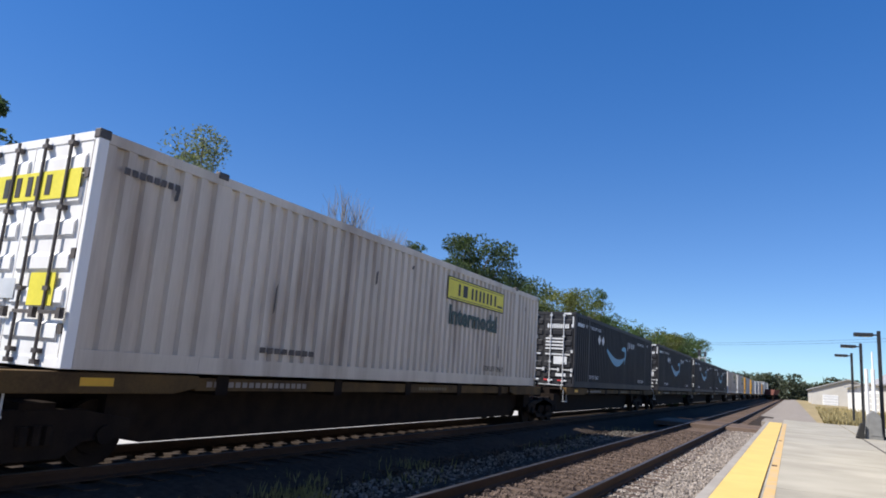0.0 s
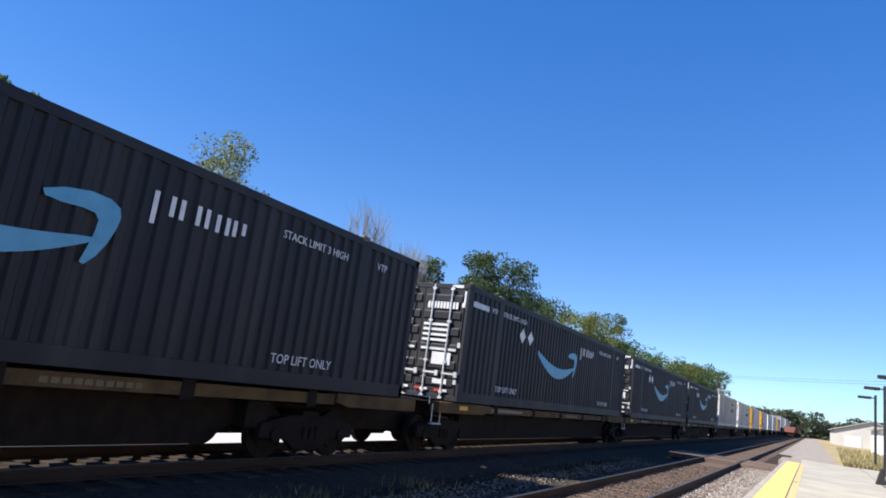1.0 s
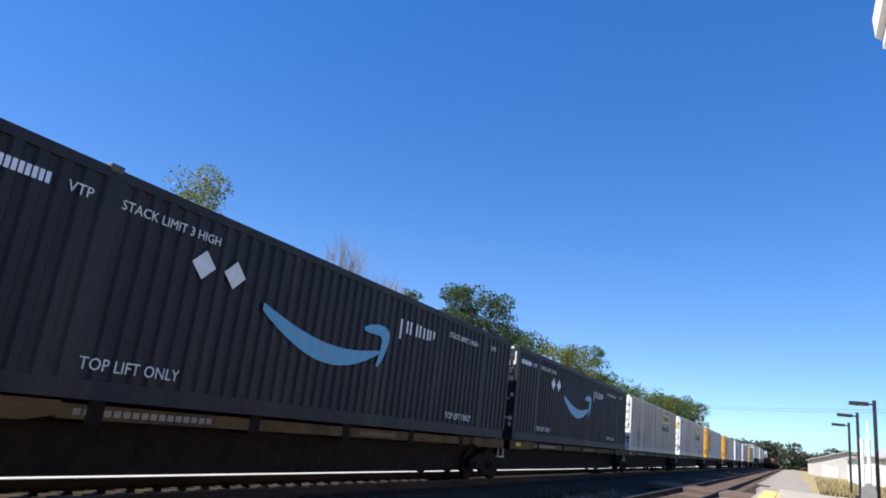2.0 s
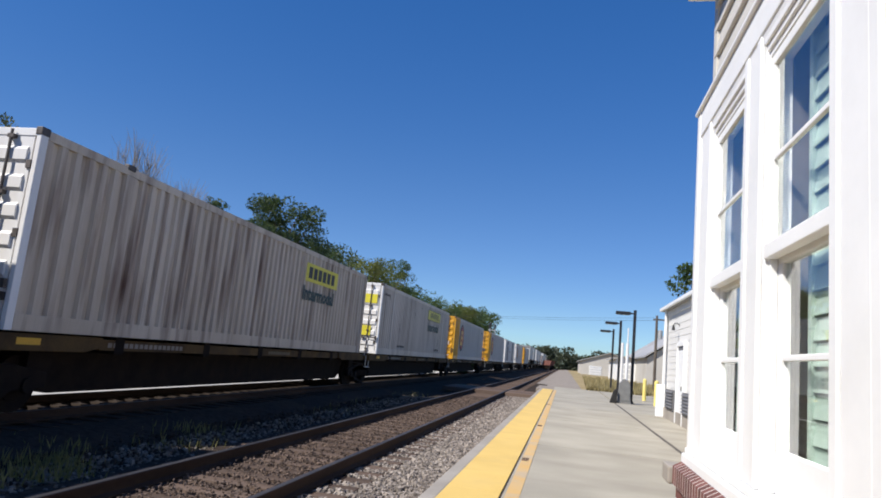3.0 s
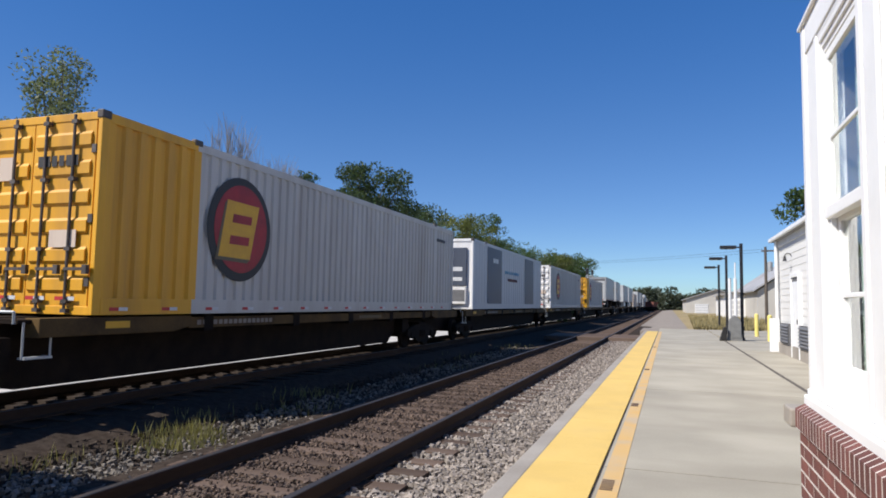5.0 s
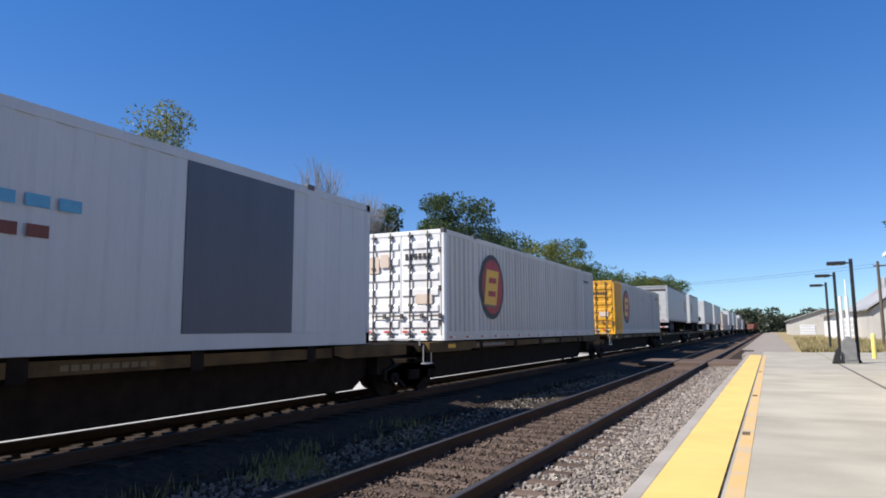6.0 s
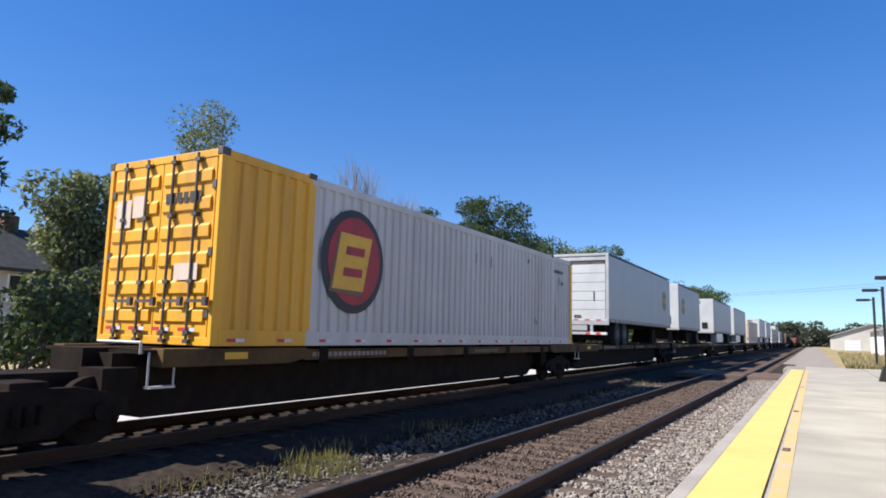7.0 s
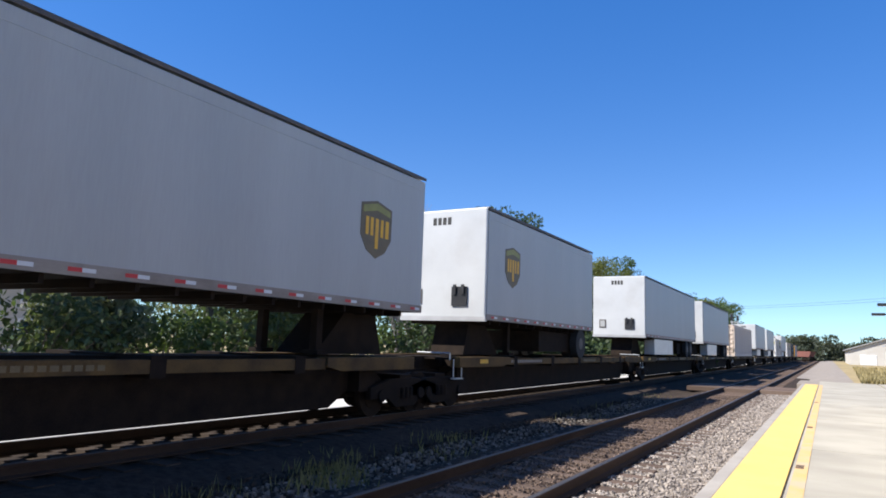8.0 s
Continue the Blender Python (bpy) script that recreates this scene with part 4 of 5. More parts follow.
    (-25.0, 202.0, 15.6, 6.0, MID, "mid-green tree in the row behind the tracks", 3000, {"size": 0.42, "low": 0.15}),
    (8.4, 44.5, 9.0, 2.2, MID, "dark tree rising behind the white building", 3600, {}),
    (10.5, 47.0, 8.2, 2.4, MID, "dark tree rising behind the white building", 2600, {}),
]):
    make_tree((x, y, -0.2), h, r, fol, lab, 100 + i, count=n, **kw)


def make_bush(seed, h, r, fol, label):
    b = thing("bush", label, "bush", (0, 0, 0), "bushes behind the tracks")
    rng = random.Random(seed)
    tips = [(rng.uniform(-r, r) * 0.8, rng.uniform(-r, r) * 0.8, rng.uniform(0.15, 0.8) * h) for _ in range(12)]
    s = Solid()
    for t in tips:
        s.tube((t[0] * 0.1, t[1] * 0.1, -0.3), t, 0.05, 0.015, 5, False)
    part("stem", s, M["bark"], b)
    part("foliage", leaves("foliage", tips, [r * 0.5] * 12, 1300, 0.17, M[fol], seed, 0.9), None, b)
    return b


kinds = [make_bush(31, 3.4, 2.2, DK, "dense dark green bush beyond the tracks"), make_bush(32, 2.6, 2.0, MID, "dense mid-green bush beyond the tracks"), make_bush(33, 4.4, 2.4, DK, "tall dark green bush beyond the tracks")]
rng = random.Random(8)
for i in range(40):
    m = pose(-21.5 - rng.uniform(0, 4.5), 4 + i * 2.9 + rng.uniform(-0.8, 0.8), -0.2, 0, 0, rng.uniform(0, 360))
    if i < 3:
        kinds[i].matrix_world = m
    else:
        copy_thing(kinds[rng.randrange(3)], m)


def make_woods():
    rng = np.random.default_rng(3)
    c, s = [], []
    for a in np.arange(-0.35, 1.35, 0.005):
        d = 300 + rng.uniform(-25, 25) if a < 0.16 else 62 + rng.uniform(-8, 8)
        tall = (7.4 + 1.0 * math.sin(a * 31) + 0.8 * math.sin(a * 83) + rng.uniform(-0.8, 0.8)) if a < 0.16 else rng.uniform(3.5, 5.5)
        step = 2.2 if a < 0.16 else 0.9
        z = 0.4
        while z < tall:
            c.append((-math.sin(a) * d + rng.uniform(-2, 2), math.cos(a) * d, z))
            s.append((2.6 if a < 0.16 else 1.2) * rng.uniform(0.8, 1.2))
            z += step
    near = [i for i in range(len(c)) if math.hypot(c[i][0], c[i][1]) < 150]
    far = [i for i in range(len(c)) if i not in set(near)]
    tagged(new("woods", leaves("woods", [c[i] for i in far], [s[i] for i in far], 52000, 0.7, M["leaf_hazed"], 4)), "distant green woods along the horizon", "woods", kind="stuff")
    tagged(new("thicket", leaves("thicket", [c[i] for i in near], [s[i] for i in near], 22000, 0.26, M["leaf_dark"], 5)), "dark thicket behind the trees", "woods", kind="stuff")


make_woods()


def make_grass():
    def blades(name, spots, tall, material, label, wide=0.010):
        rng = np.random.default_rng(9)
        v, f = [], []
        for x, y, z in spots:
            a, h = rng.uniform(0, 6.28), tall * rng.uniform(0.4, 1.1)
            lx, ly = rng.uniform(-0.3, 0.3, 2) * h
            dx, dy = math.cos(a) * wide, math.sin(a) * wide
            k = len(v)
            v += [(x - dx, y - dy, z), (x + dx, y + dy, z), (x + lx * 0.4 + dx * 0.7, y + ly * 0.4 + dy * 0.7, z + h * 0.6), (x + lx, y + ly, z + h)]
            f += [(k, k + 1, k + 2), (k, k + 2, k + 3)]
        me = bpy.data.meshes.new(name)
        me.from_pydata(v, [], f)
        me.materials.append(material)
        tagged(new(name, me), label, "grass", kind="stuff")

    rng = np.random.default_rng(2)
    spots = []
    for cx, cy, n, sp in [(-5.75, 6.7, 150, 0.18), (-5.95, 7.45, 200, 0.16), (-5.45, 6.95, 130, 0.18), (-6.25, 5.5, 50, 0.25), (-6.3, 7.3, 70, 0.15), (-5.6, 9.6, 70, 0.35), (-6.4, 11.2, 110, 0.35), (-5.8, 17.5, 60, 0.5), (-6.2, 21, 50, 0.4), (-5.9, 27, 60, 0.6), (-6.6, 8.3, 90, 0.3)]:
        spots += [(cx + rng.normal(0, sp), cy + rng.normal(0, sp), -0.42) for _ in range(n)]
    blades("weed_tufts", spots, 0.27, M["grass_blade"], "tufts of yellow-green weeds in the ballast", 0.006)
    field = []
    while len(field) < 9000:
        y = 46 + 70 * rng.uniform(0, 1) ** 1.8
        x = rng.uniform(1.6 + 0.02 * (y - 46), 5 + (y - 46) * 0.25)
        field.append((x, y, -0.15))
    blades("field_grass", field, 0.55, M["straw"], "tall dry straw-coloured grass", 0.035)


make_grass()


# ---- the train ----
SPEED = 29.45
MOVING = []
HALF, LOW, HIGH = 1.285, 1.0, 3.9


def wave_side(x, sign, y0, y1, z0, z1, pitch=0.28, depth=0.045):
    """Vertical trapezoid ribs pressed into a steel sheet."""
    s, prof = Solid(), []
    n = max(1, round((y1 - y0) / pitch))
    w = (y1 - y0) / n
    for i in range(n):
        for f, d in ((0.0, 0), (0.40, 0), (0.52, 1), (0.88, 1)):
            prof.append((y0 + (i + f) * w, d))
    prof.append((y1, 0))
    for y, d in prof:
        s.v += [(x - sign * depth * d, y, z0), (x - sign * depth * d, y, z1)]
    for i in range(len(prof) - 1):
        q = (2 * i, 2 * i + 2, 2 * i + 3, 2 * i + 1)
        s.f.append(q if sign > 0 else q[::-1])
    return s


def make_doors(box, mat, rods):
    """The rear end of a container: two ribbed leaves, lock rods, handles, hinges."""
    for x0, x1 in ((-1.17, -0.01), (0.01, 1.17)):
        s = Solid().box(x0, 0.012, LOW + 0.12, x1, 0.05, HIGH - 0.12)
        d = part("door", s, mat, box, "ribbed container door leaf")
        ribs = Solid()
        for k in range(6):
            z = LOW + 0.30 + k * 0.415
            ribs.prism([(x0 + 0.06, 0.012, z), (x0 + 0.06, -0.022, z + 0.045), (x0 + 0.06, -0.022, z + 0.20), (x0 + 0.06, 0.012, z + 0.245)], (x1 - x0 - 0.12, 0, 0))
        part("rib", ribs, mat, d)
        h0, h1 = (x0 - 0.03, x0 + 0.05) if x0 < 0 else (x1 - 0.05, x1 + 0.03)
        pieces("hinge", [(h0, -0.012, z, h1, 0.012, z + 0.12) for z in (1.4, 2.3, 3.3)], rods, d)
    for x in (-0.83, -0.30, 0.30, 0.83):
        r = part("lock_rod", Solid().tube((x, -0.050, LOW + 0.06), (x, -0.050, HIGH - 0.04), 0.021, sides=8), rods, box)
        pieces("bracket", [(x - 0.05, -0.07, z, x + 0.05, 0.01, z + 0.055) for z in (1.03, 1.16, 1.9, 2.9, 3.73)], rods, r)
        part("handle", Solid().box(x - 0.02, -0.085, 1.62, x + 0.40, -0.06, 1.665).box(x + 0.32, -0.09, 1.57, x + 0.40, -0.03, 1.70), rods, r)


def make_box(name, label, mat, length=16.15, front=None, end_mat=None, rods="rod_dark", pitch=0.28, depth=0.045, group="containers on the train", doors=True):
    """A corrugated 53 ft container; front: the paint of its near 2 m."""
    c = thing(name, label, "container", (0, 0, 0), group)
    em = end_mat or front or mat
    post = 2.02
    fm = front or mat
    for sgn in (1, -1):
        x = sgn * HALF
        a, b = (x - 0.06, x) if sgn > 0 else (x, x + 0.06)
        part("bottom_rail", Solid().box(a, post, LOW, b, length, LOW + 0.24), mat, c, bevel=0.006)
        part("bottom_rail", Solid().box(a, 0.14, LOW, b, post, LOW + 0.24), fm, c, bevel=0.006)
        part("top_rail", Solid().box(a, post, HIGH - 0.14, b, length, HIGH), mat, c, bevel=0.006)
        part("top_rail", Solid().box(a, 0.14, HIGH - 0.14, b, post, HIGH), fm, c, bevel=0.006)
        xi = x - sgn * 0.008
        part("side_wall", wave_side(xi, sgn, 0.14, post - 0.09, LOW + 0.24, HIGH - 0.14, pitch, depth), fm, c, "vertically ribbed steel side")
        part("side_wall", wave_side(xi, sgn, post + 0.09, length - post - 0.09, LOW + 0.24, HIGH - 0.14, pitch, depth), mat, c, "vertically ribbed steel side")
        part("side_wall", wave_side(xi, sgn, length - post + 0.09, length - 0.14, LOW + 0.24, HIGH - 0.14, pitch, depth), mat, c, "vertically ribbed steel side")
        part("lifting_post", Solid().box(a, post - 0.09, LOW + 0.24, b - 0.004, post + 0.09, HIGH - 0.14), fm, c)
        part("lifting_post", Solid().box(a, length - post - 0.09, LOW + 0.24, b - 0.004, length - post + 0.09, HIGH - 0.14), mat, c)
        for y, q in ((0.0, em), (length - 0.14, mat)):
            part("corner_post", Solid().box(a - 0.02, y, LOW, b, y + 0.14, HIGH), q, c, bevel=0.01)
        for y in (post, length - post):
            part("casting", Solid().box(a - 0.02, y - 0.10, HIGH - 0.05, b + 0.012, y + 0.10, HIGH + 0.05), M["rod_dark"], c, "dark steel lifting casting", bevel=0.012)
        part("casting", Solid().box(a - 0.04, -0.012, HIGH - 0.1, b + 0.01, 0.15, HIGH + 0.02), em if rods == "rod_bright" else M["rod_dark"], c, bevel=0.01)
    part("roof", Solid().box(-HALF + 0.05, 0.02, HIGH - 0.06, HALF - 0.05, length - 0.02, HIGH - 0.015), mat, c)
    part("floor", Solid().box(-HALF + 0.05, 0.05, LOW + 0.02, HALF - 0.05, length - 0.02, LOW + 0.14), M["steel_dark"], c)
    part("front_wall", Solid().box(-HALF + 0.05, length - 0.06, LOW, HALF - 0.05, length - 0.02, HIGH), mat, c)
    part("door_header", Solid().box(-HALF + 0.06, 0.0, HIGH - 0.12, HALF - 0.06, 0.12, HIGH - 0.005), em, c, bevel=0.006)
    part("door_sill", Solid().box(-HALF + 0.06, 0.0, LOW, HALF - 0.06, 0.12, LOW + 0.12), em, c, bevel=0.006)
    if doors:
        make_doors(c, em, M[rods])
    return c


SX = HALF + 0.003


def ring(cy, cz, ry, rz, n=40):
    return [(cy + ry * math.cos(2 * math.pi * i / n), cz + rz * math.sin(2 * math.pi * i / n)) for i in range(n)]


def mark_freight(c):
    """Yellow name panel with dark bars, a dark green word under it."""
    side_shape("panel_border", [(9.48, 3.03), (13.10, 3.03), (13.10, 3.61), (9.48, 3.61)], M["mark_black"], c, SX)
    side_shape("panel", [(9.52, 3.06), (13.06, 3.06), (13.06, 3.58), (9.52, 3.58)], M["mark_yellow"], c, SX + 0.003)
    for a, b in ((10.08, 10.20), (10.36, 10.62), (10.86, 10.98), (11.10, 11.22), (11.36, 11.48), (11.60, 11.72), (11.86, 11.98), (12.10, 12.22), (12.40, 12.52)):
        pieces("panel_bar", [(SX + 0.007, a, 3.17, SX + 0.010, b, 3.47)], M["mark_black"], c)
    pieces("panel_rule", [(SX + 0.007, 9.6, 3.09, SX + 0.010, 12.98, 3.105), (SX + 0.007, 12.62, 3.16, SX + 0.010, 12.98, 3.22), (SX + 0.007, 9.6, 3.53, SX + 0.010, 12.98, 3.545)], M["mark_black"], c)
    lettering("Intermodal", 0.64, M["mark_green"], c, SX + 0.003, 9.62, 2.45, wide=1.09, bold=0.022)
    lettering("TOP LIFT ONLY", 0.20, M["mark_black"], c, SX + 0.002, 11.9, 1.36)
    dashes(c, SX + 0.002, 0.4, 1.3, 3.45, 3.54, 8, M["rod_dark"])
    dashes(c, SX + 0.002, 3.2, 4.6, 1.36, 1.45, 8, M["rod_dark"])
    s = Solid().box(-1.10, -0.036, 3.05, 1.10, -0.030, 3.42)
    part("door_panel", s, M["mark_yellow"], c, "yellow name panel across the doors")
    pieces("door_bar", [(x, -0.042, 3.11, x + 0.11, -0.037, 3.37) for x in (-1.0, -0.76, -0.48, -0.22, 0.02, 0.20, 0.42)], M["mark_black"], c)
    pieces("door_sticker", [(0.45, -0.036, 1.72, 0.95, -0.030, 2.12)], M["mark_yellow"], c)
    pieces("door_sticker", [(-0.70, -0.036, 1.80, -0.40, -0.030, 2.10), (-0.2, -0.036, 1.80, 0.15, -0.030, 2.05)], M["rod_bright"], c)


def mark_navy(c):
    """Two white diamonds, a blue curved arrow, a pale short word as bars."""
    for y in (3.72, 4.36):
        side_shape("diamond", [(y, 2.85), (y + 0.23, 3.07), (y, 3.29), (y - 0.23, 3.07)], M["mark_white"], c, SX)
    up, down = [], []
    for i in range(25):
        f = i / 24
        y = 5.1 + 3.65 * f
        base = 2.05 + 0.80 * (1 - math.sin(math.pi * (0.06 + 0.80 * f)) ** 0.9)
        thick = 0.06 + 0.30 * math.sin(math.pi * min(1, f * 0.95 + 0.05)) ** 0.8
        down.append((y, base))
        up.append((y, base + thick))
    sm = Solid()
    sm.add([(SX + d, *p) for d in (0, 0.004) for p in down + up], [])
    for i in range(24):
        sm.f += [(50 + i, 51 + i, 76 + i, 75 + i), (i + 1, i, i + 25, i + 26), (i, i + 1, i + 51, i + 50), (i + 26, i + 25, i + 75, i + 76)]
    sm.f += [(0, 50, 75, 25), (24, 49, 99, 74)]
    part("curved_arrow", sm, M["mark_blue"], c, "pale blue curved arrow")
    side_shape("arrow_head", [(8.06, 2.93), (8.30, 3.02), (8.62, 3.07), (8.88, 3.05), (9.02, 2.98), (9.06, 2.86), (9.03, 2.70), (8.95, 2.50), (8.84, 2.32), (8.72, 2.20), (8.66, 2.22), (8.72, 2.42), (8.77, 2.62), (8.78, 2.76), (8.72, 2.83), (8.56, 2.85), (8.32, 2.84), (8.10, 2.86)], M["mark_blue"], c, SX + 0.005)
    # the short pale word, as upright bars
    for y0, z0, z1 in ((9.45, 2.92, 3.36), (9.72, 3.08, 3.36), (9.88, 3.08, 3.36), (10.16, 3.08, 3.36), (10.32, 3.08, 3.36), (10.52, 3.08, 3.34), (10.70, 3.08, 3.34), (10.84, 3.10, 3.34), (11.02, 3.16, 3.34)):
        pieces("word_bar", [(SX, y0, z0, SX + 0.004, y0 + 0.075, z1)], M["mark_white"], c)
    lettering("STACK LIMIT 3 HIGH", 0.19, M["mark_white"], c, SX, 2.2, 3.42)
    lettering("STACK LIMIT 3 HIGH", 0.19, M["mark_white"], c, SX, 11.9, 3.36)
    lettering("TOP LIFT ONLY", 0.22, M["mark_white"], c, SX, 2.15, 1.36)
    lettering("TOP LIFT ONLY", 0.22, M["mark_white"], c, SX, 12.1, 1.36)
    dashes(c, SX, 0.30, 1.25, 3.39, 3.53, 12, M["rod_bright"])
    lettering("VTP", 0.2, M["mark_white"], c, SX, 1.45, 3.40)
    lettering("VTP", 0.2, M["mark_white"], c, SX, 14.6, 3.40)
    for x in (-0.86, -0.42):
        part("door_diamond", Solid().prism([(x - 0.19, -0.036, 2.85), (x, -0.036, 2.58), (x + 0.19, -0.036, 2.85), (x, -0.036, 3.12)], (0, 0.005, 0)), M["mark_white"], c)
    dashes(c, -0.032, 0.15, 1.05, 3.25, 3.42, 10, M["mark_white"], facing="end")
    for k in range(4):
        pieces("door_text_bar", [(0.10, -0.036, 2.42 + k * 0.13, 0.85, -0.030, 2.48 + k * 0.13)], M["mark_white"], c)
    pieces("door_sticker", [(0.45, -0.036, 1.85, 0.98, -0.030, 2.15), (-0.95, -0.036, 1.95, -0.55, -0.030, 2.15), (0.55, -0.036, 1.38, 0.95, -0.030, 1.50)], M["mark_white"], c)
    pieces("header_bar", [(-1.1, -0.008, 3.80, -0.8, -0.003, 3.87), (0.8, -0.008, 3.80, 1.1, -0.003, 3.87), (1.16, -0.008, 3.35, 1.21, -0.003, 3.72), (-1.21, -0.008, 3.35, -1.16, -0.003, 3.72)], M["mark_white"], c)
    pieces("rib_highlight", [(-1.1, -0.026, 2.20, -0.1, -0.0225, 2.26), (0.1, -0.026, 2.20, 1.1, -0.0225, 2.26)], M["rod_bright"], c)
    tape(c, -1.05, 4, end=True)


def tape(c, start, count, end=False, z=1.20, step=1.0, x=SX):
    """Red and white reflective tape, in short strips."""
    for i in range(count):
        if end:
            a = start + i * 0.56
            q, r = (a, -0.036, z, a + 0.16, -0.03, z + 0.055), (a + 0.16, -0.036, z, a + 0.36, -0.03, z + 0.055)
        else:
            a = start + i * step
            q, r = (x, a, z, x + 0.003, a + 0.17, z + 0.05), (x, a + 0.17, z, x + 0.003, a + 0.34, z + 0.05)
        pieces("red_tape", [q], M["mark_red"], c)
        pieces("white_tape", [r], M["mark_white"], c)


def mark_parcel(c):
    """Dark oval with red field and a slanted yellow block emblem."""
    side_shape("oval", ring(3.27, 2.55, 0.96, 0.97), M["mark_black"], c, SX)
    side_shape("oval_field", ring(3.30, 2.56, 0.80, 0.82), M["oval_red"], c, SX + 0.004)
    slant = lambda p: [(y + (z - 2.55) * 0.16, z) for y, z in p]
    emblem = Solid().prism([(SX + 0.008, y, z) for y, z in slant([(2.72, 2.02), (3.66, 2.00), (3.74, 3.04), (2.76, 3.06)])], (0.004, 0, 0))
    part("emblem", emblem, M["mark_gold"], c, "slanted golden block emblem")
    for z0, z1 in ((2.26, 2.42), (2.66, 2.82)):
        side_shape("emblem_slot", slant([(2.98, z0), (3.55, z0), (3.55, z1), (2.98, z1)]), M["oval_red"], c, SX + 0.0125)
    side_shape("emblem_edge", slant([(2.64, 1.96), (2.72, 2.02), (2.76, 3.06), (2.70, 3.00)]), M["mark_brown"], c, SX + 0.009)
    side_shape("emblem_edge", slant([(2.64, 1.96), (3.58, 1.93), (3.66, 2.00), (2.72, 2.02)]), M["mark_brown"], c, SX + 0.009)
    tape(c, 0.3, 15, z=1.06, step=1.04)
    tape(c, -1.05, 4, end=True)
    dashes(c, SX, 14.3, 15.2, 3.36, 3.46, 8, M["rod_dark"])
    dashes(c, -0.032, 0.15, 0.95, 3.12, 3.28, 6, M["mark_black"], facing="end")
    pieces("door_sticker", [(0.45, -0.036, 1.95, 0.95, -0.030, 2.2), (-0.62, -0.036, 2.95, -0.36, -0.030, 3.3), (-1.02, -0.036, 2.8, -0.66, -0.030, 3.25)], M["tan_box"], c)


def make_trailer(length, label, rear_near=True, name="semi_trailer"):
    """A plain-sided van trailer standing on its wheels on the flat car."""
    t = thing(name, label, "trailer", (0, 0, 0), "trailers on the train")
    z0, z1, w = 1.90, 4.83, 1.285
    W = M["trailer_shaded_white"]
    # Sides take the darker white, doors and nose the sunlit one.
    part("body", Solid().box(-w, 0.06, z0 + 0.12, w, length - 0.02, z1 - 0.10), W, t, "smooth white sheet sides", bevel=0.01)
    part("roof", Solid().box(-w + 0.01, 0.04, z1 - 0.03, w - 0.01, length, z1), M["trailer_frame"], t)
    for s in (-1, 1):
        x = s * w
        a, b = min(x, x + s * 0.012), max(x, x + s * 0.012)
        part("top_rail", Solid().box(a, 0.02, z1 - 0.07, b, length, z1), M["rod_dark"], t, bevel=0.004)
        part("bottom_rail", Solid().box(a, 0.02, z0, b, length, z0 + 0.15), M["trailer_rail"], t, bevel=0.004)
        part("skin_seam", Solid().box(a, 0.02, z1 - 0.30, b - 0.006 if s > 0 else b, length, z1 - 0.292), M["trailer_frame"], t)
    part("floor", Solid().box(-w, 0.05, z0, w, length - 0.05, z0 + 0.12), M["steel_dark"], t)
    tape(t, 0.3, int(length / 0.72), z=z0 + 0.05, step=0.72, x=w + 0.013)
    for k in range(int(length / 0.6)):
        part("cross_member", Solid().box(-1.2, 0.4 + k * 0.6, z0 - 0.11, 1.2, 0.46 + k * 0.6, z0 - 0.001), M["steel_dark"], t)
    rear, front = (0.0, length) if rear_near else (length, 0.0)
    if rear_near:
        f = Solid().box(-w, -0.02, z0 - 0.12, -w + 0.13, 0.06, z1).box(w - 0.13, -0.02, z0 - 0.12, w, 0.06, z1).box(-w + 0.13, -0.02, z1 - 0.10, w - 0.13, 0.06, z1).box(-w + 0.13, -0.02, z1 - 0.30, w - 0.13, 0.06, z1 - 0.16).box(-w, -0.03, z0 - 0.12, w, 0.06, z0 + 0.14)
        part("rear_frame", f, M["trailer_frame"], t, "worn metal rear frame", bevel=0.008)
        part("header_recess", Solid().box(-w + 0.13, 0.02, z1 - 0.46, w - 0.13, 0.058, z1 - 0.30), M["rod_dark"], t)
        for k in range(6):
            h = (z1 - 0.46 - z0 - 0.14) / 6
            part("door_panel", Solid().box(-w + 0.2, 0.015, z0 + 0.145 + k * h, w - 0.16, 0.055, z0 + 0.14 + (k + 1) * h - 0.012), M["trailer_lit_white"], t, "white roll-up door panel", bevel=0.006)
        part("door_track", Solid().box(-w + 0.13, 0.0, z0 + 0.14, -w + 0.2, 0.058, z1 - 0.46), M["rod_dark"], t)
        strips = [(-1.2 + k * 0.49, -0.036, -0.03, z0 + 0.06, z0 + 0.11) for k in range(5)] + [(a, -0.088, -0.082, z0 - 0.53, z0 - 0.44) for a in (-1.22, -0.78, 0.30, 0.76)]
        for a, y0, y1, q0, q1 in strips:
            pieces("red_tape", [(a, y0, q0, a + 0.2, y1, q1)], M["mark_red"], t)
            pieces("white_tape", [(a + 0.2, y0, q0, a + 0.42, y1, q1)], M["mark_white"], t)
        part("bumper", Solid().box(-1.22, -0.08, z0 - 0.54, 1.22, 0.0, z0 - 0.43).box(-0.6, -0.02, z0 - 0.5, -0.48, 0.05, z0 - 0.12).box(0.48, -0.02, z0 - 0.5, 0.6, 0.05, z0 - 0.12), M["trailer_frame"], t, "rear underride guard", bevel=0.01)
        part("light_plate", Solid().box(-0.35, -0.03, z0 - 0.36, 0.35, 0.0, z0 - 0.14), M["trailer_shaded_white"], t)
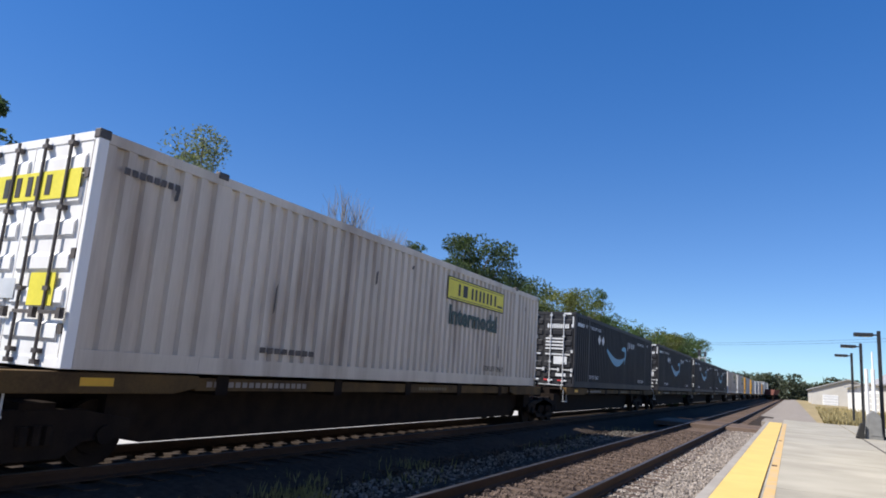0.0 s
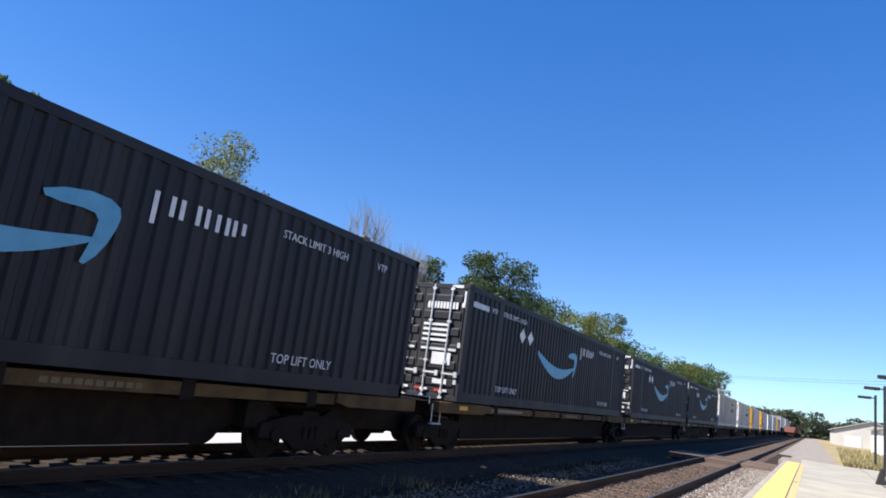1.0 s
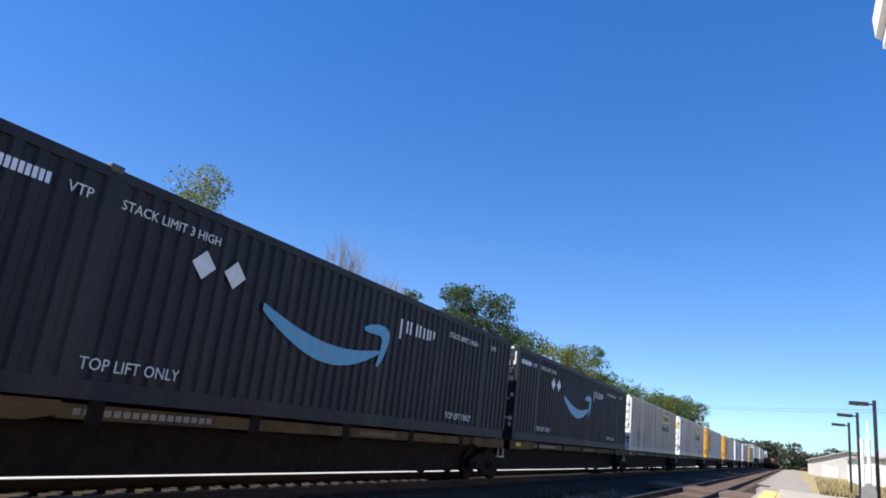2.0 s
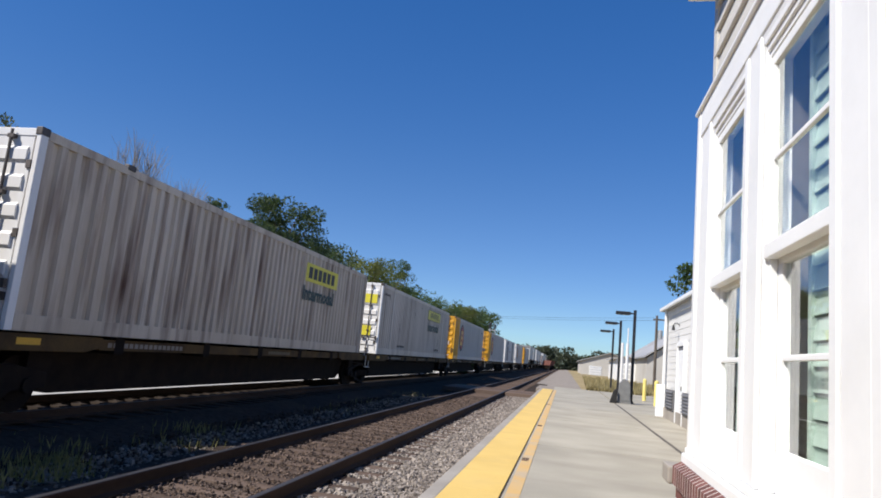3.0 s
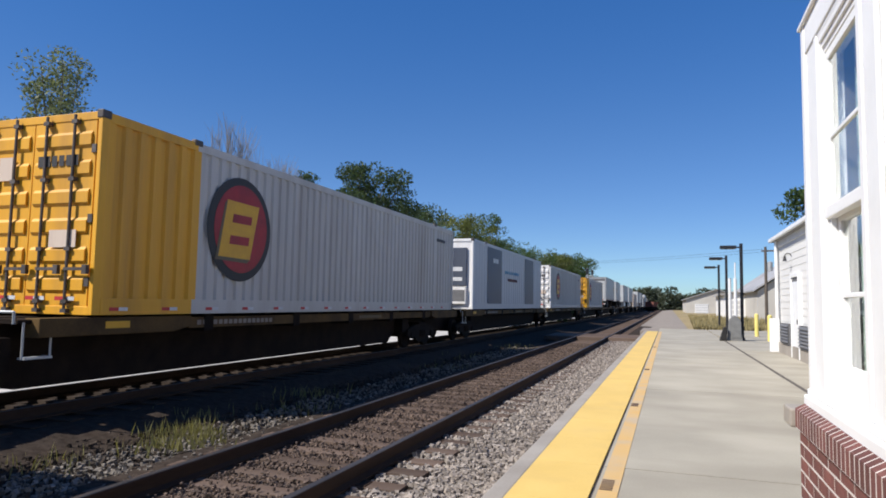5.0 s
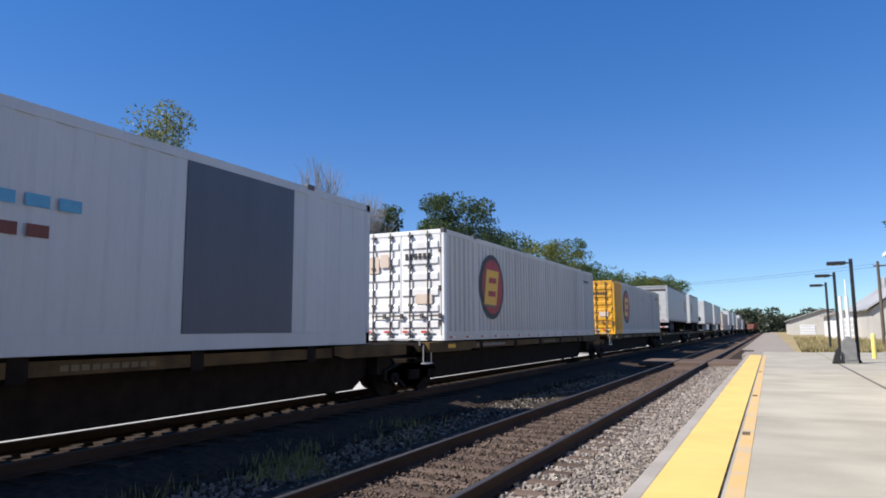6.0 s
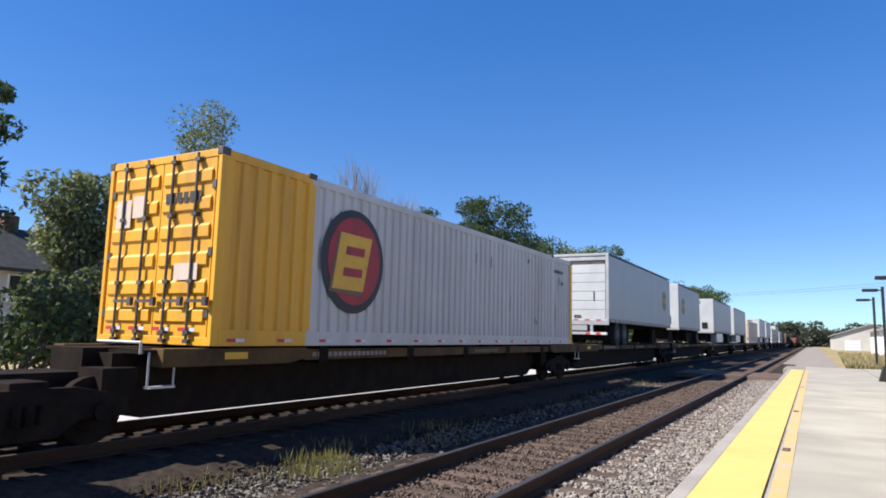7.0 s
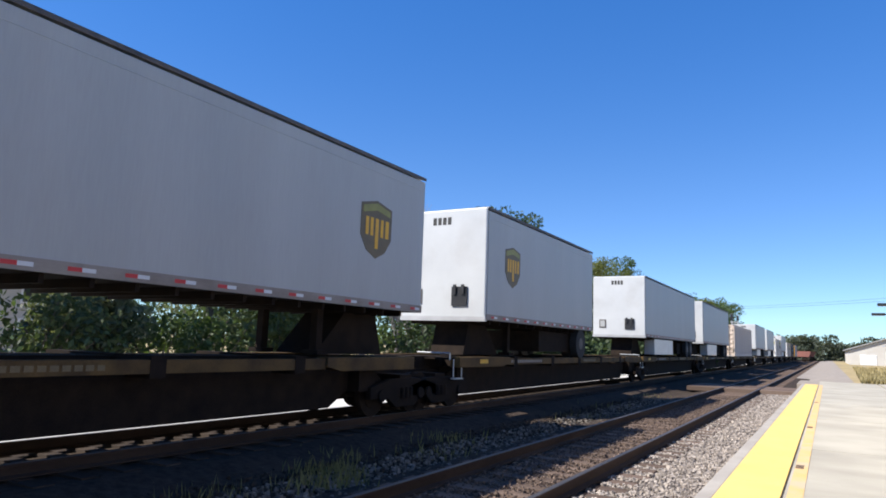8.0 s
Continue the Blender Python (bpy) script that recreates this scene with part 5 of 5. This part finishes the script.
        pieces("latch", [(-0.22, -0.03, z0 + 0.16, 0.05, 0.015, z0 + 0.30), (0.62, -0.01, z0 + 0.9, 0.66, 0.012, z0 + 1.3)], M["rod_dark"], t)
    else:
        part("nose", Solid().box(-w + 0.02, -0.02, z0, w - 0.02, 0.07, z1 - 0.02), M["trailer_lit_white"], t, "flat white nose panel", bevel=0.03)
        part("connection_box", Solid().box(0.30, -0.06, z0 + 0.35, 0.75, -0.02, z0 + 0.85).box(0.36, -0.10, z0 + 0.65, 0.44, -0.06, z0 + 0.9).box(0.60, -0.10, z0 + 0.65, 0.68, -0.06, z0 + 0.9), M["lamp_black"], t, "black hose connection box")
        pieces("holder", [(-0.95, -0.04, z0 + 0.40, -0.62, -0.02, z0 + 0.80)], M["rod_dark"], t)
        part("holder_face", Solid().box(-0.90, -0.05, z0 + 0.45, -0.67, -0.04, z0 + 0.75), W, t)
        dashes(t, -0.02, -0.35, 0.25, z1 - 0.42, z1 - 0.22, 4, M["mark_black"], facing="end")
        part("nose_sill", Solid().box(-w, -0.04, z0 - 0.04, w, 0.06, z0 + 0.08), M["trailer_frame"], t)
    d = 1 if rear_near else -1
    for y in (rear + d * 1.5, rear + d * 2.75) if length > 10 else (rear + d * 1.2,):
        ax = part("axle", Solid().tube((-1.1, y, 1.42), (1.1, y, 1.42), 0.07), M["steel_dark"], t)
        for x in (-1.22, -0.88, 0.66, 1.0):
            part("tyre", Solid().tube((x, y, 1.42), (x + 0.24, y, 1.42), 0.50, sides=20), M["tyre"], ax)
        # Hubs coloured dark to sink into the shade below the trailer.
        for x in (-1.23, 1.2):
            part("hub", Solid().tube((x, y, 1.42), (x + 0.05, y, 1.42), 0.20, sides=14), M["rod_dark"], ax)
    part("slider_frame", Solid().box(-0.55, min(rear, rear + d * 4), 1.62, -0.40, max(rear, rear + d * 4), z0).box(0.40, min(rear, rear + d * 4), 1.62, 0.55, max(rear, rear + d * 4), z0), M["steel_dark"], t)
    # Added solid dark block, standing in for the black shade round the axles.
    part("shade_block", Solid().box(-0.95, min(rear + d * 0.6, rear + d * 4.4), 1.12, 0.95, max(rear + d * 0.6, rear + d * 4.4), 1.75), M["steel_dark"], t)
    part("hitch_stand", Solid().prism([(-0.5, front - d * 0.6, z0), (-0.5, front - d * 1.5, z0), (-0.5, front - d * 2.4, 1.0), (-0.5, front - d * 0.3, 1.0)], (1.0, 0, 0)), M["steel_dark"], t)
    y = front - d * 2.6
    pieces("landing_leg", [(-0.75, y - 0.08, 1.08, -0.60, y + 0.08, z0), (-0.85, y - 0.15, 1.0, -0.5, y + 0.15, 1.08)], M["steel_dark"], t)
    pieces("landing_leg", [(0.60, y - 0.08, 1.08, 0.75, y + 0.08, z0), (0.5, y - 0.15, 1.0, 0.85, y + 0.15, 1.08)], M["steel_dark"], t)
    return t


def shield(t, y, w=1.285 + 0.013):
    o = [(y - 0.5, 3.86), (y, 3.97), (y + 0.5, 3.86), (y + 0.5, 3.25), (y + 0.30, 2.98), (y, 2.84), (y - 0.30, 2.98), (y - 0.5, 3.25)]
    side_shape("shield", o, M["mark_brown"], t, w - 0.01, 0.006)
    side_shape("shield_band", [(y - 0.44, 3.82), (y, 3.92), (y + 0.44, 3.82), (y + 0.44, 3.70), (y, 3.78), (y - 0.44, 3.68)], M["mark_olive"], t, w - 0.004, 0.004)
    for y0, y1, z0, z1 in ((-0.35, -0.26, 3.27, 3.62), (-0.20, -0.11, 3.27, 3.62), (-0.04, 0.06, 3.03, 3.62), (0.13, 0.22, 3.27, 3.62), (0.29, 0.40, 3.27, 3.62)):
        part("shield_bar", Solid().box(w - 0.004, y + y0, z0, w, y + y1, z1), M["mark_gold"], t)


def make_car(length, near_truck, far_truck, label, own_near=True):
    """A spine car: side sills, deep belly, brackets; trucks where its ends rest."""
    c = thing("spine_car", label, "rail car", (0, 0, 0), "spine cars of the train")
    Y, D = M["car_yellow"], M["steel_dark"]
    for x in (-1, 1):
        a, b = (0.98, 1.24) if x > 0 else (-1.24, -0.98)
        part("end_sill", Solid().prism([(a, -0.75, 0.97), (a, 2.1, 0.97), (a, 2.1, 0.80), (a, 1.7, 0.72), (a, -0.75, 0.72)], (b - a, 0, 0)), Y, c, "grimy yellow end sill", bevel=0.01)
        part("end_sill", Solid().prism([(a, length - 2.1, 0.97), (a, length + 0.7, 0.97), (a, length + 0.7, 0.72), (a, length - 1.7, 0.72), (a, length - 2.1, 0.80)], (b - a, 0, 0)), Y, c, "grimy yellow end sill", bevel=0.01)
        part("side_sill", Solid().box(a + 0.03, 2.1, 0.76, b - 0.05, length - 2.1, 0.94), D if x < 0 else Y, c, "dark stained side sill")
        for y in (2.6, 5.5, 8.1, 10.7, 13.4):
            if y < length - 2:
                part("cross_bearer", Solid().box(min(0, x * 1.2), y - 0.12, 0.70, max(0, x * 1.2), y + 0.12, 0.99), D, c)
    dashes(c, 1.192, 2.3, 4.6, 0.81, 0.89, 16, M["trailer_rail"])
    dashes(c, 1.192, 8.6, 10.0, 0.81, 0.88, 10, M["mark_brown"])
    part("warning_patch", Solid().box(1.241, 0.3, 0.81, 1.244, 0.75, 0.91), M["mark_gold"], c)
    a, b = near_truck + 1.2, (far_truck if far_truck is not None else length + 1.2) - 1.35
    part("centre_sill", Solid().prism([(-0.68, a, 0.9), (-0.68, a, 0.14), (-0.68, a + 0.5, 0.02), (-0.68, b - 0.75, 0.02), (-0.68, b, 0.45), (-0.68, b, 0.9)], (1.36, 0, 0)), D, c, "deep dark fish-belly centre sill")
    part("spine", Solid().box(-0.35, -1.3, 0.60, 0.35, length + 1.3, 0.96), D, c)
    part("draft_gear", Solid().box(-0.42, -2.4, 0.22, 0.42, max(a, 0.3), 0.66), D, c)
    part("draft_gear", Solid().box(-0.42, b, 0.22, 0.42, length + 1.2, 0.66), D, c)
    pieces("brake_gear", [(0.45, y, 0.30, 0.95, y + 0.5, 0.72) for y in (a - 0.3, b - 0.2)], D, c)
    part("end_platform", Solid().box(-1.1, -0.95, 0.90, 1.1, -0.20, 0.95).box(-1.1, length + 0.2, 0.90, 1.1, length + 0.75, 0.95), D, c)
    lad = Solid().tube((1.15, -0.9, 0.45), (1.15, -0.9, 0.92), 0.015, sides=6).tube((1.15, -0.5, 0.45), (1.15, -0.5, 0.92), 0.015, sides=6).box(1.08, -0.9, 0.45, 1.2, -0.5, 0.48).tube((0.2, -1.0, 1.05), (1.1, -1.0, 1.05), 0.018, sides=6).tube((1.1, -1.0, 0.9), (1.1, -1.0, 1.05), 0.018, sides=6)
    part("step_and_grab_iron", lad, M["galvanised"], c, "worn bare steel step and handhold")
    for y in ([near_truck] if own_near else []) + ([far_truck] if far_truck is not None else []):
        s = Solid()
        for x in (-1.02, 0.90):
            s.prism([(x, y - 1.25, 0.14), (x, y - 1.25, 0.38), (x, y - 0.55, 0.52), (x, y + 0.55, 0.52), (x, y + 1.25, 0.38), (x, y + 1.25, 0.14), (x, y + 0.62, 0.12), (x, y + 0.35, -0.06), (x, y - 0.35, -0.06), (x, y - 0.62, 0.12)], (0.12, 0, 0))
        s.box(-1.0, y - 0.22, 0.20, 1.0, y + 0.22, 0.60)
        t = part("truck", s, D, c, "cast steel truck frame", bevel=0.015)
        for dy in (-0.89, 0.89):
            for x in (-0.80, 0.68):
                w = Solid().tube((x, y + dy, 0.20), (x + 0.12, y + dy, 0.20), 0.42, sides=28).tube((x if x < 0 else x + 0.02, y + dy, 0.20), (x + 0.14 if x > 0 else x - 0.02, y + dy, 0.20), 0.30, 0.26, 20)
                part("wheel", w, M["steel_dark"], t)
            part("axle", Solid().tube((-0.98, y + dy, 0.20), (0.98, y + dy, 0.20), 0.075).tube((0.98, y + dy, 0.20), (1.06, y + dy, 0.20), 0.12), D, t)
        spring = Solid()
        for k in (-0.15, 0.0, 0.15):
            spring.tube((1.03, y + k, 0.12), (1.03, y + k, 0.34), 0.06, sides=8)
        part("spring", spring, D, t)
    if far_truck is not None:
        part("coupler", Solid().box(-0.12, length + 1.3, 0.62, 0.12, length + 2.3, 0.84).box(-0.2, length + 2.1, 0.58, 0.2, length + 2.4, 0.88), D, c)
    return c


ON_TRACK = lambda s: pose(-8.82, s, 0.20, 0, 0, 0)


def ride(ob, s):
    ob.matrix_world = ON_TRACK(s)
    MOVING.append((ob, s))
    return ob


# The door end's extra sunlight comes from its lighter paint.
freight = make_box("container", "white ribbed freight container with yellow panel and dark green word", M["white_box"], end_mat=M["sunlit_white"], depth=0.058)
mark_freight(freight)
for y, z, w, h in ((1.2, 3.3, 0.08, 0.2), (3.4, 2.0, 0.05, 0.5), (6.3, 2.9, 0.08, 0.3), (7.7, 3.45, 0.12, 0.10), (12.9, 1.7, 0.05, 0.4), (14.9, 3.3, 0.08, 0.14)):
    side_shape("scrape", [(y, z), (y + w * 0.7, z + h * 0.1), (y + w, z + h), (y + w * 0.2, z + h * 0.8)], M["rod_dark"], freight, SX + 0.002)
ride(freight, 4.75)
navy = make_box("container", "dark navy ribbed container with blue curved arrow and white diamonds", M["navy_box"], rods="rod_bright")
mark_navy(navy)
ride(navy, 25.32)
for s in (44.0, 61.95, 78.8):
    ride(copy_thing(navy, ON_TRACK(s)), s)
rusty = make_box("container", "dirty white container with brown rust streaks down its ribs", M["rusty_box"], end_mat=M["sunlit_white"], depth=0.058)
side_shape("panel", [(10.2, 2.98), (12.9, 2.98), (12.9, 3.52), (10.2, 3.52)], M["mark_yellow"], rusty, SX)
pieces("panel_bar", [(SX + 0.004, 10.4 + k * 0.38, 3.08, SX + 0.008, 10.68 + k * 0.38, 3.42) for k in range(6)], M["mark_black"], rusty)
lettering("Intermodal", 0.56, M["mark_green"], rusty, SX, 10.1, 2.45, wide=1.05, bold=0.02)
ride(rusty, 96.24)
ride(copy_thing(freight, ON_TRACK(114.64)), 114.64)
parcel = make_box("container", "white ribbed container with yellow end and red oval emblem", M["parcel_white"], front=M["yellow_box"], depth=0.042)
mark_parcel(parcel)
ride(parcel, 133.45)
ride(copy_thing(parcel, ON_TRACK(154.42)), 154.42)
battered = copy_thing(parcel, ON_TRACK(212.77))
tagged(battered, "white ribbed container with scraped sides and a yellow edge stripe")
side_shape("end_stripe", [(15.85, 1.02), (16.13, 1.02), (16.13, 3.78), (15.85, 3.78)], M["yellow_box"], battered, SX)
for y, z, w, h in ((8.4, 3.05, 0.06, 0.30), (9.3, 3.0, 0.05, 0.35), (10.6, 1.9, 0.05, 0.45), (11.9, 3.42, 0.16, 0.14), (12.5, 1.6, 0.07, 0.22), (12.64, 1.6, 0.07, 0.16), (14.4, 1.75, 0.05, 0.55), (14.75, 2.95, 0.05, 0.30), (15.05, 2.98, 0.12, 0.14)):
    side_shape("scrape", [(y, z), (y + w * 0.7, z + h * 0.1), (y + w, z + h), (y + w * 0.2, z + h * 0.8)], M["rod_dark"], battered, SX + 0.005)
ride(battered, 212.77)
plain = make_box("container", "pale grey refrigerated container with two slate blue side panels", M["grey_box"], length=15.2, pitch=0.5, end_mat=M["sunlit_white"], depth=0.02, doors=False)
part("end_wall", Solid().box(-1.2, 0.03, LOW + 0.12, 1.2, 0.08, HIGH - 0.12), M["sunlit_white"], plain)
for y0, y1 in ((2.3, 4.9), (10.3, 12.7)):
    side_shape("panel", [(y0, 1.24), (y1, 1.24), (y1, 3.76), (y0, 3.76)], M["slate_panel"], plain, SX)
dashes(plain, SX + 0.005, 3.3, 4.3, 3.1, 3.3, 3, M["rod_bright"])
unit = part("cooling_unit", Solid().box(-1.02, -0.06, 1.95, 1.02, 0.03, 3.52), M["slate_panel"], plain, "dark blue cooling unit face", bevel=0.01)
pieces("unit_plate", [(0.35, -0.066, 2.55, 0.85, -0.06, 2.72), (0.35, -0.066, 2.15, 0.85, -0.06, 2.30)], M["mark_white"], unit)
part("condenser", Solid().box(-1.02, -0.10, 1.20, 1.02, 0.03, 1.90), M["sunlit_white"], plain, "white condenser housing", bevel=0.02)
pieces("unit_grille", [(x0, -0.108, 1.32, x0 + 0.55, -0.10, 1.78) for x0 in (-0.9, -0.2, 0.42)], M["louvre"], plain)
dashes(plain, SX, 5.6, 8.8, 2.7, 2.85, 8, M["mark_blue"])
dashes(plain, SX, 6.2, 8.4, 2.35, 2.5, 6, M["hopper_red"])
ride(plain, 173.2)
white = make_box("container", "white ribbed container with white doors and red oval emblem", M["parcel_white"], end_mat=M["sunlit_white"], depth=0.042)
mark_parcel(white)
ride(white, 191.95)
first = make_trailer(13.7, "white van trailer with roll-up rear door and brown shield")
shield(first, 11.95)
ride(first, 233.85)
pup = make_trailer(8.85, "short white van trailer with flat nose and brown shield", rear_near=False)
shield(pup, 1.6)
ride(pup, 250.65)
long_one = make_trailer(13.7, "long white van trailer with flat nose panel", rear_near=False)
part("side_box", Solid().box(0.7, 2.2, 1.08, 1.2, 6.8, 1.85), M["aluminium"], long_one, "bright underslung box")
ride(long_one, 267.8)
for s in (284.85, 324.0, 341.5, 376.0):
    ride(copy_thing(long_one, ON_TRACK(s)), s)
tan = make_box("container", "tan ribbed container with cream doors", M["tan_box"], end_mat=M["tan_box"])
ride(tan, 302.7)
ride(copy_thing(freight, ON_TRACK(359.0)), 359.0)
ride(copy_thing(rusty, ON_TRACK(394.0)), 394.0)
ride(copy_thing(navy, ON_TRACK(412.0)), 412.0)
ride(copy_thing(parcel, ON_TRACK(430.0)), 430.0)

base = make_car(16.15, -1.25, None, "yellow-brown spine car with grimy sills, sharing trucks")
ends = make_car(16.15, 0.0, 17.6, "yellow-brown spine car with grimy sills and two trucks")
pair_a = make_car(16.15, -2.3, 15.5, "yellow-brown spine car with an overhanging end")
pair_b = make_car(16.15, -0.9, 16.9, "yellow-brown spine car resting on its neighbour", own_near=False)
lead = make_car(16.15, -2.3, 13.7, "yellow-brown spine car with an overhanging end")
ride(ends, 4.75)
ride(lead, 25.32)
ride(base, 61.95)
ride(pair_a, 212.8)
ride(pair_b, 230.6)
for s, k in [(44.0, ends), (79.0, base), (96.24, ends), (114.64, base), (133.5, ends), (154.42, lead), (173.2, ends), (191.95, base), (250.2, base), (268.2, ends), (286.0, base), (302.7, ends), (324.0, ends), (341.5, ends), (359.0, ends), (376.0, ends), (394.0, ends), (412.0, ends), (430.0, ends)]:
    ride(copy_thing(k, ON_TRACK(s)), s)


# ---- bricks of the station's base ----
def make_bricks():
    base = part("brick_base", Solid().box(0.6276, -1.32, -0.02, 0.74, 3.70, 0.8995).prism([(0.6083, -1.33, 0.900), (0.6083, -1.33, 0.9897), (0.6560, -1.33, 1.0168), (0.6560, -1.33, 1.0), (0.74, -1.33, 1.0), (0.74, -1.33, 0.900)], (0, 5.03, 0)), M["mortar"], station, "red brick base wall with pale mortar")
    base_rng = random.Random(6)
    one = Solid().box(0, 0, 0, 0.10, 0.190, 0.056).mesh("brick", M["brick"])
    top = Solid().prism([(0, 0, 0), (0, 0, 0.088), (0.050, 0, 0.1165), (0.050, 0, 0.099), (0.12, 0, 0.099), (0.12, 0, 0)], (0, 0.0495, 0)).mesh("brick", M["brick"])
    y = 3.650
    while y > 0.3:
        part("brick", top, None, base).matrix_world = pose(0.608 + base_rng.uniform(-0.0004, 0.0002), y, 0.902, 0, 0, 0)
        y -= 0.0605
    rest = Solid()
    for row in range(13):
        z = 0.904 - 0.0665 * (row + 1)
        y = 3.510 - (0.1 if row % 2 else 0)
        if row % 2:
            half = Solid().box(0.627, 3.612, z, 0.70, 3.702, z + 0.056).mesh("brick", M["brick"])
            part("brick", half, None, base)
        while y > -1.3:
            if z > 0.30 and y > 0.9:
                part("brick", one, None, base).matrix_world = pose(0.627 + base_rng.uniform(-0.0006, 0.0006), y, z, 0, 0, 0)
            else:
                rest.box(0.627, y, z, 0.72, y + 0.190, z + 0.056)
            y -= 0.2
    tagged(part("lower_bricks", rest, M["brick"], base), kind="stuff")


make_bricks()


def motions():
    for ob, s in MOVING:
        walk(ob, [(t, pose(-8.82, s - SPEED * t, 0.20, 0, 0, 0)) for t in (0, 1, 2, 3, 4, 5, 6, 7, 8)])


motions()
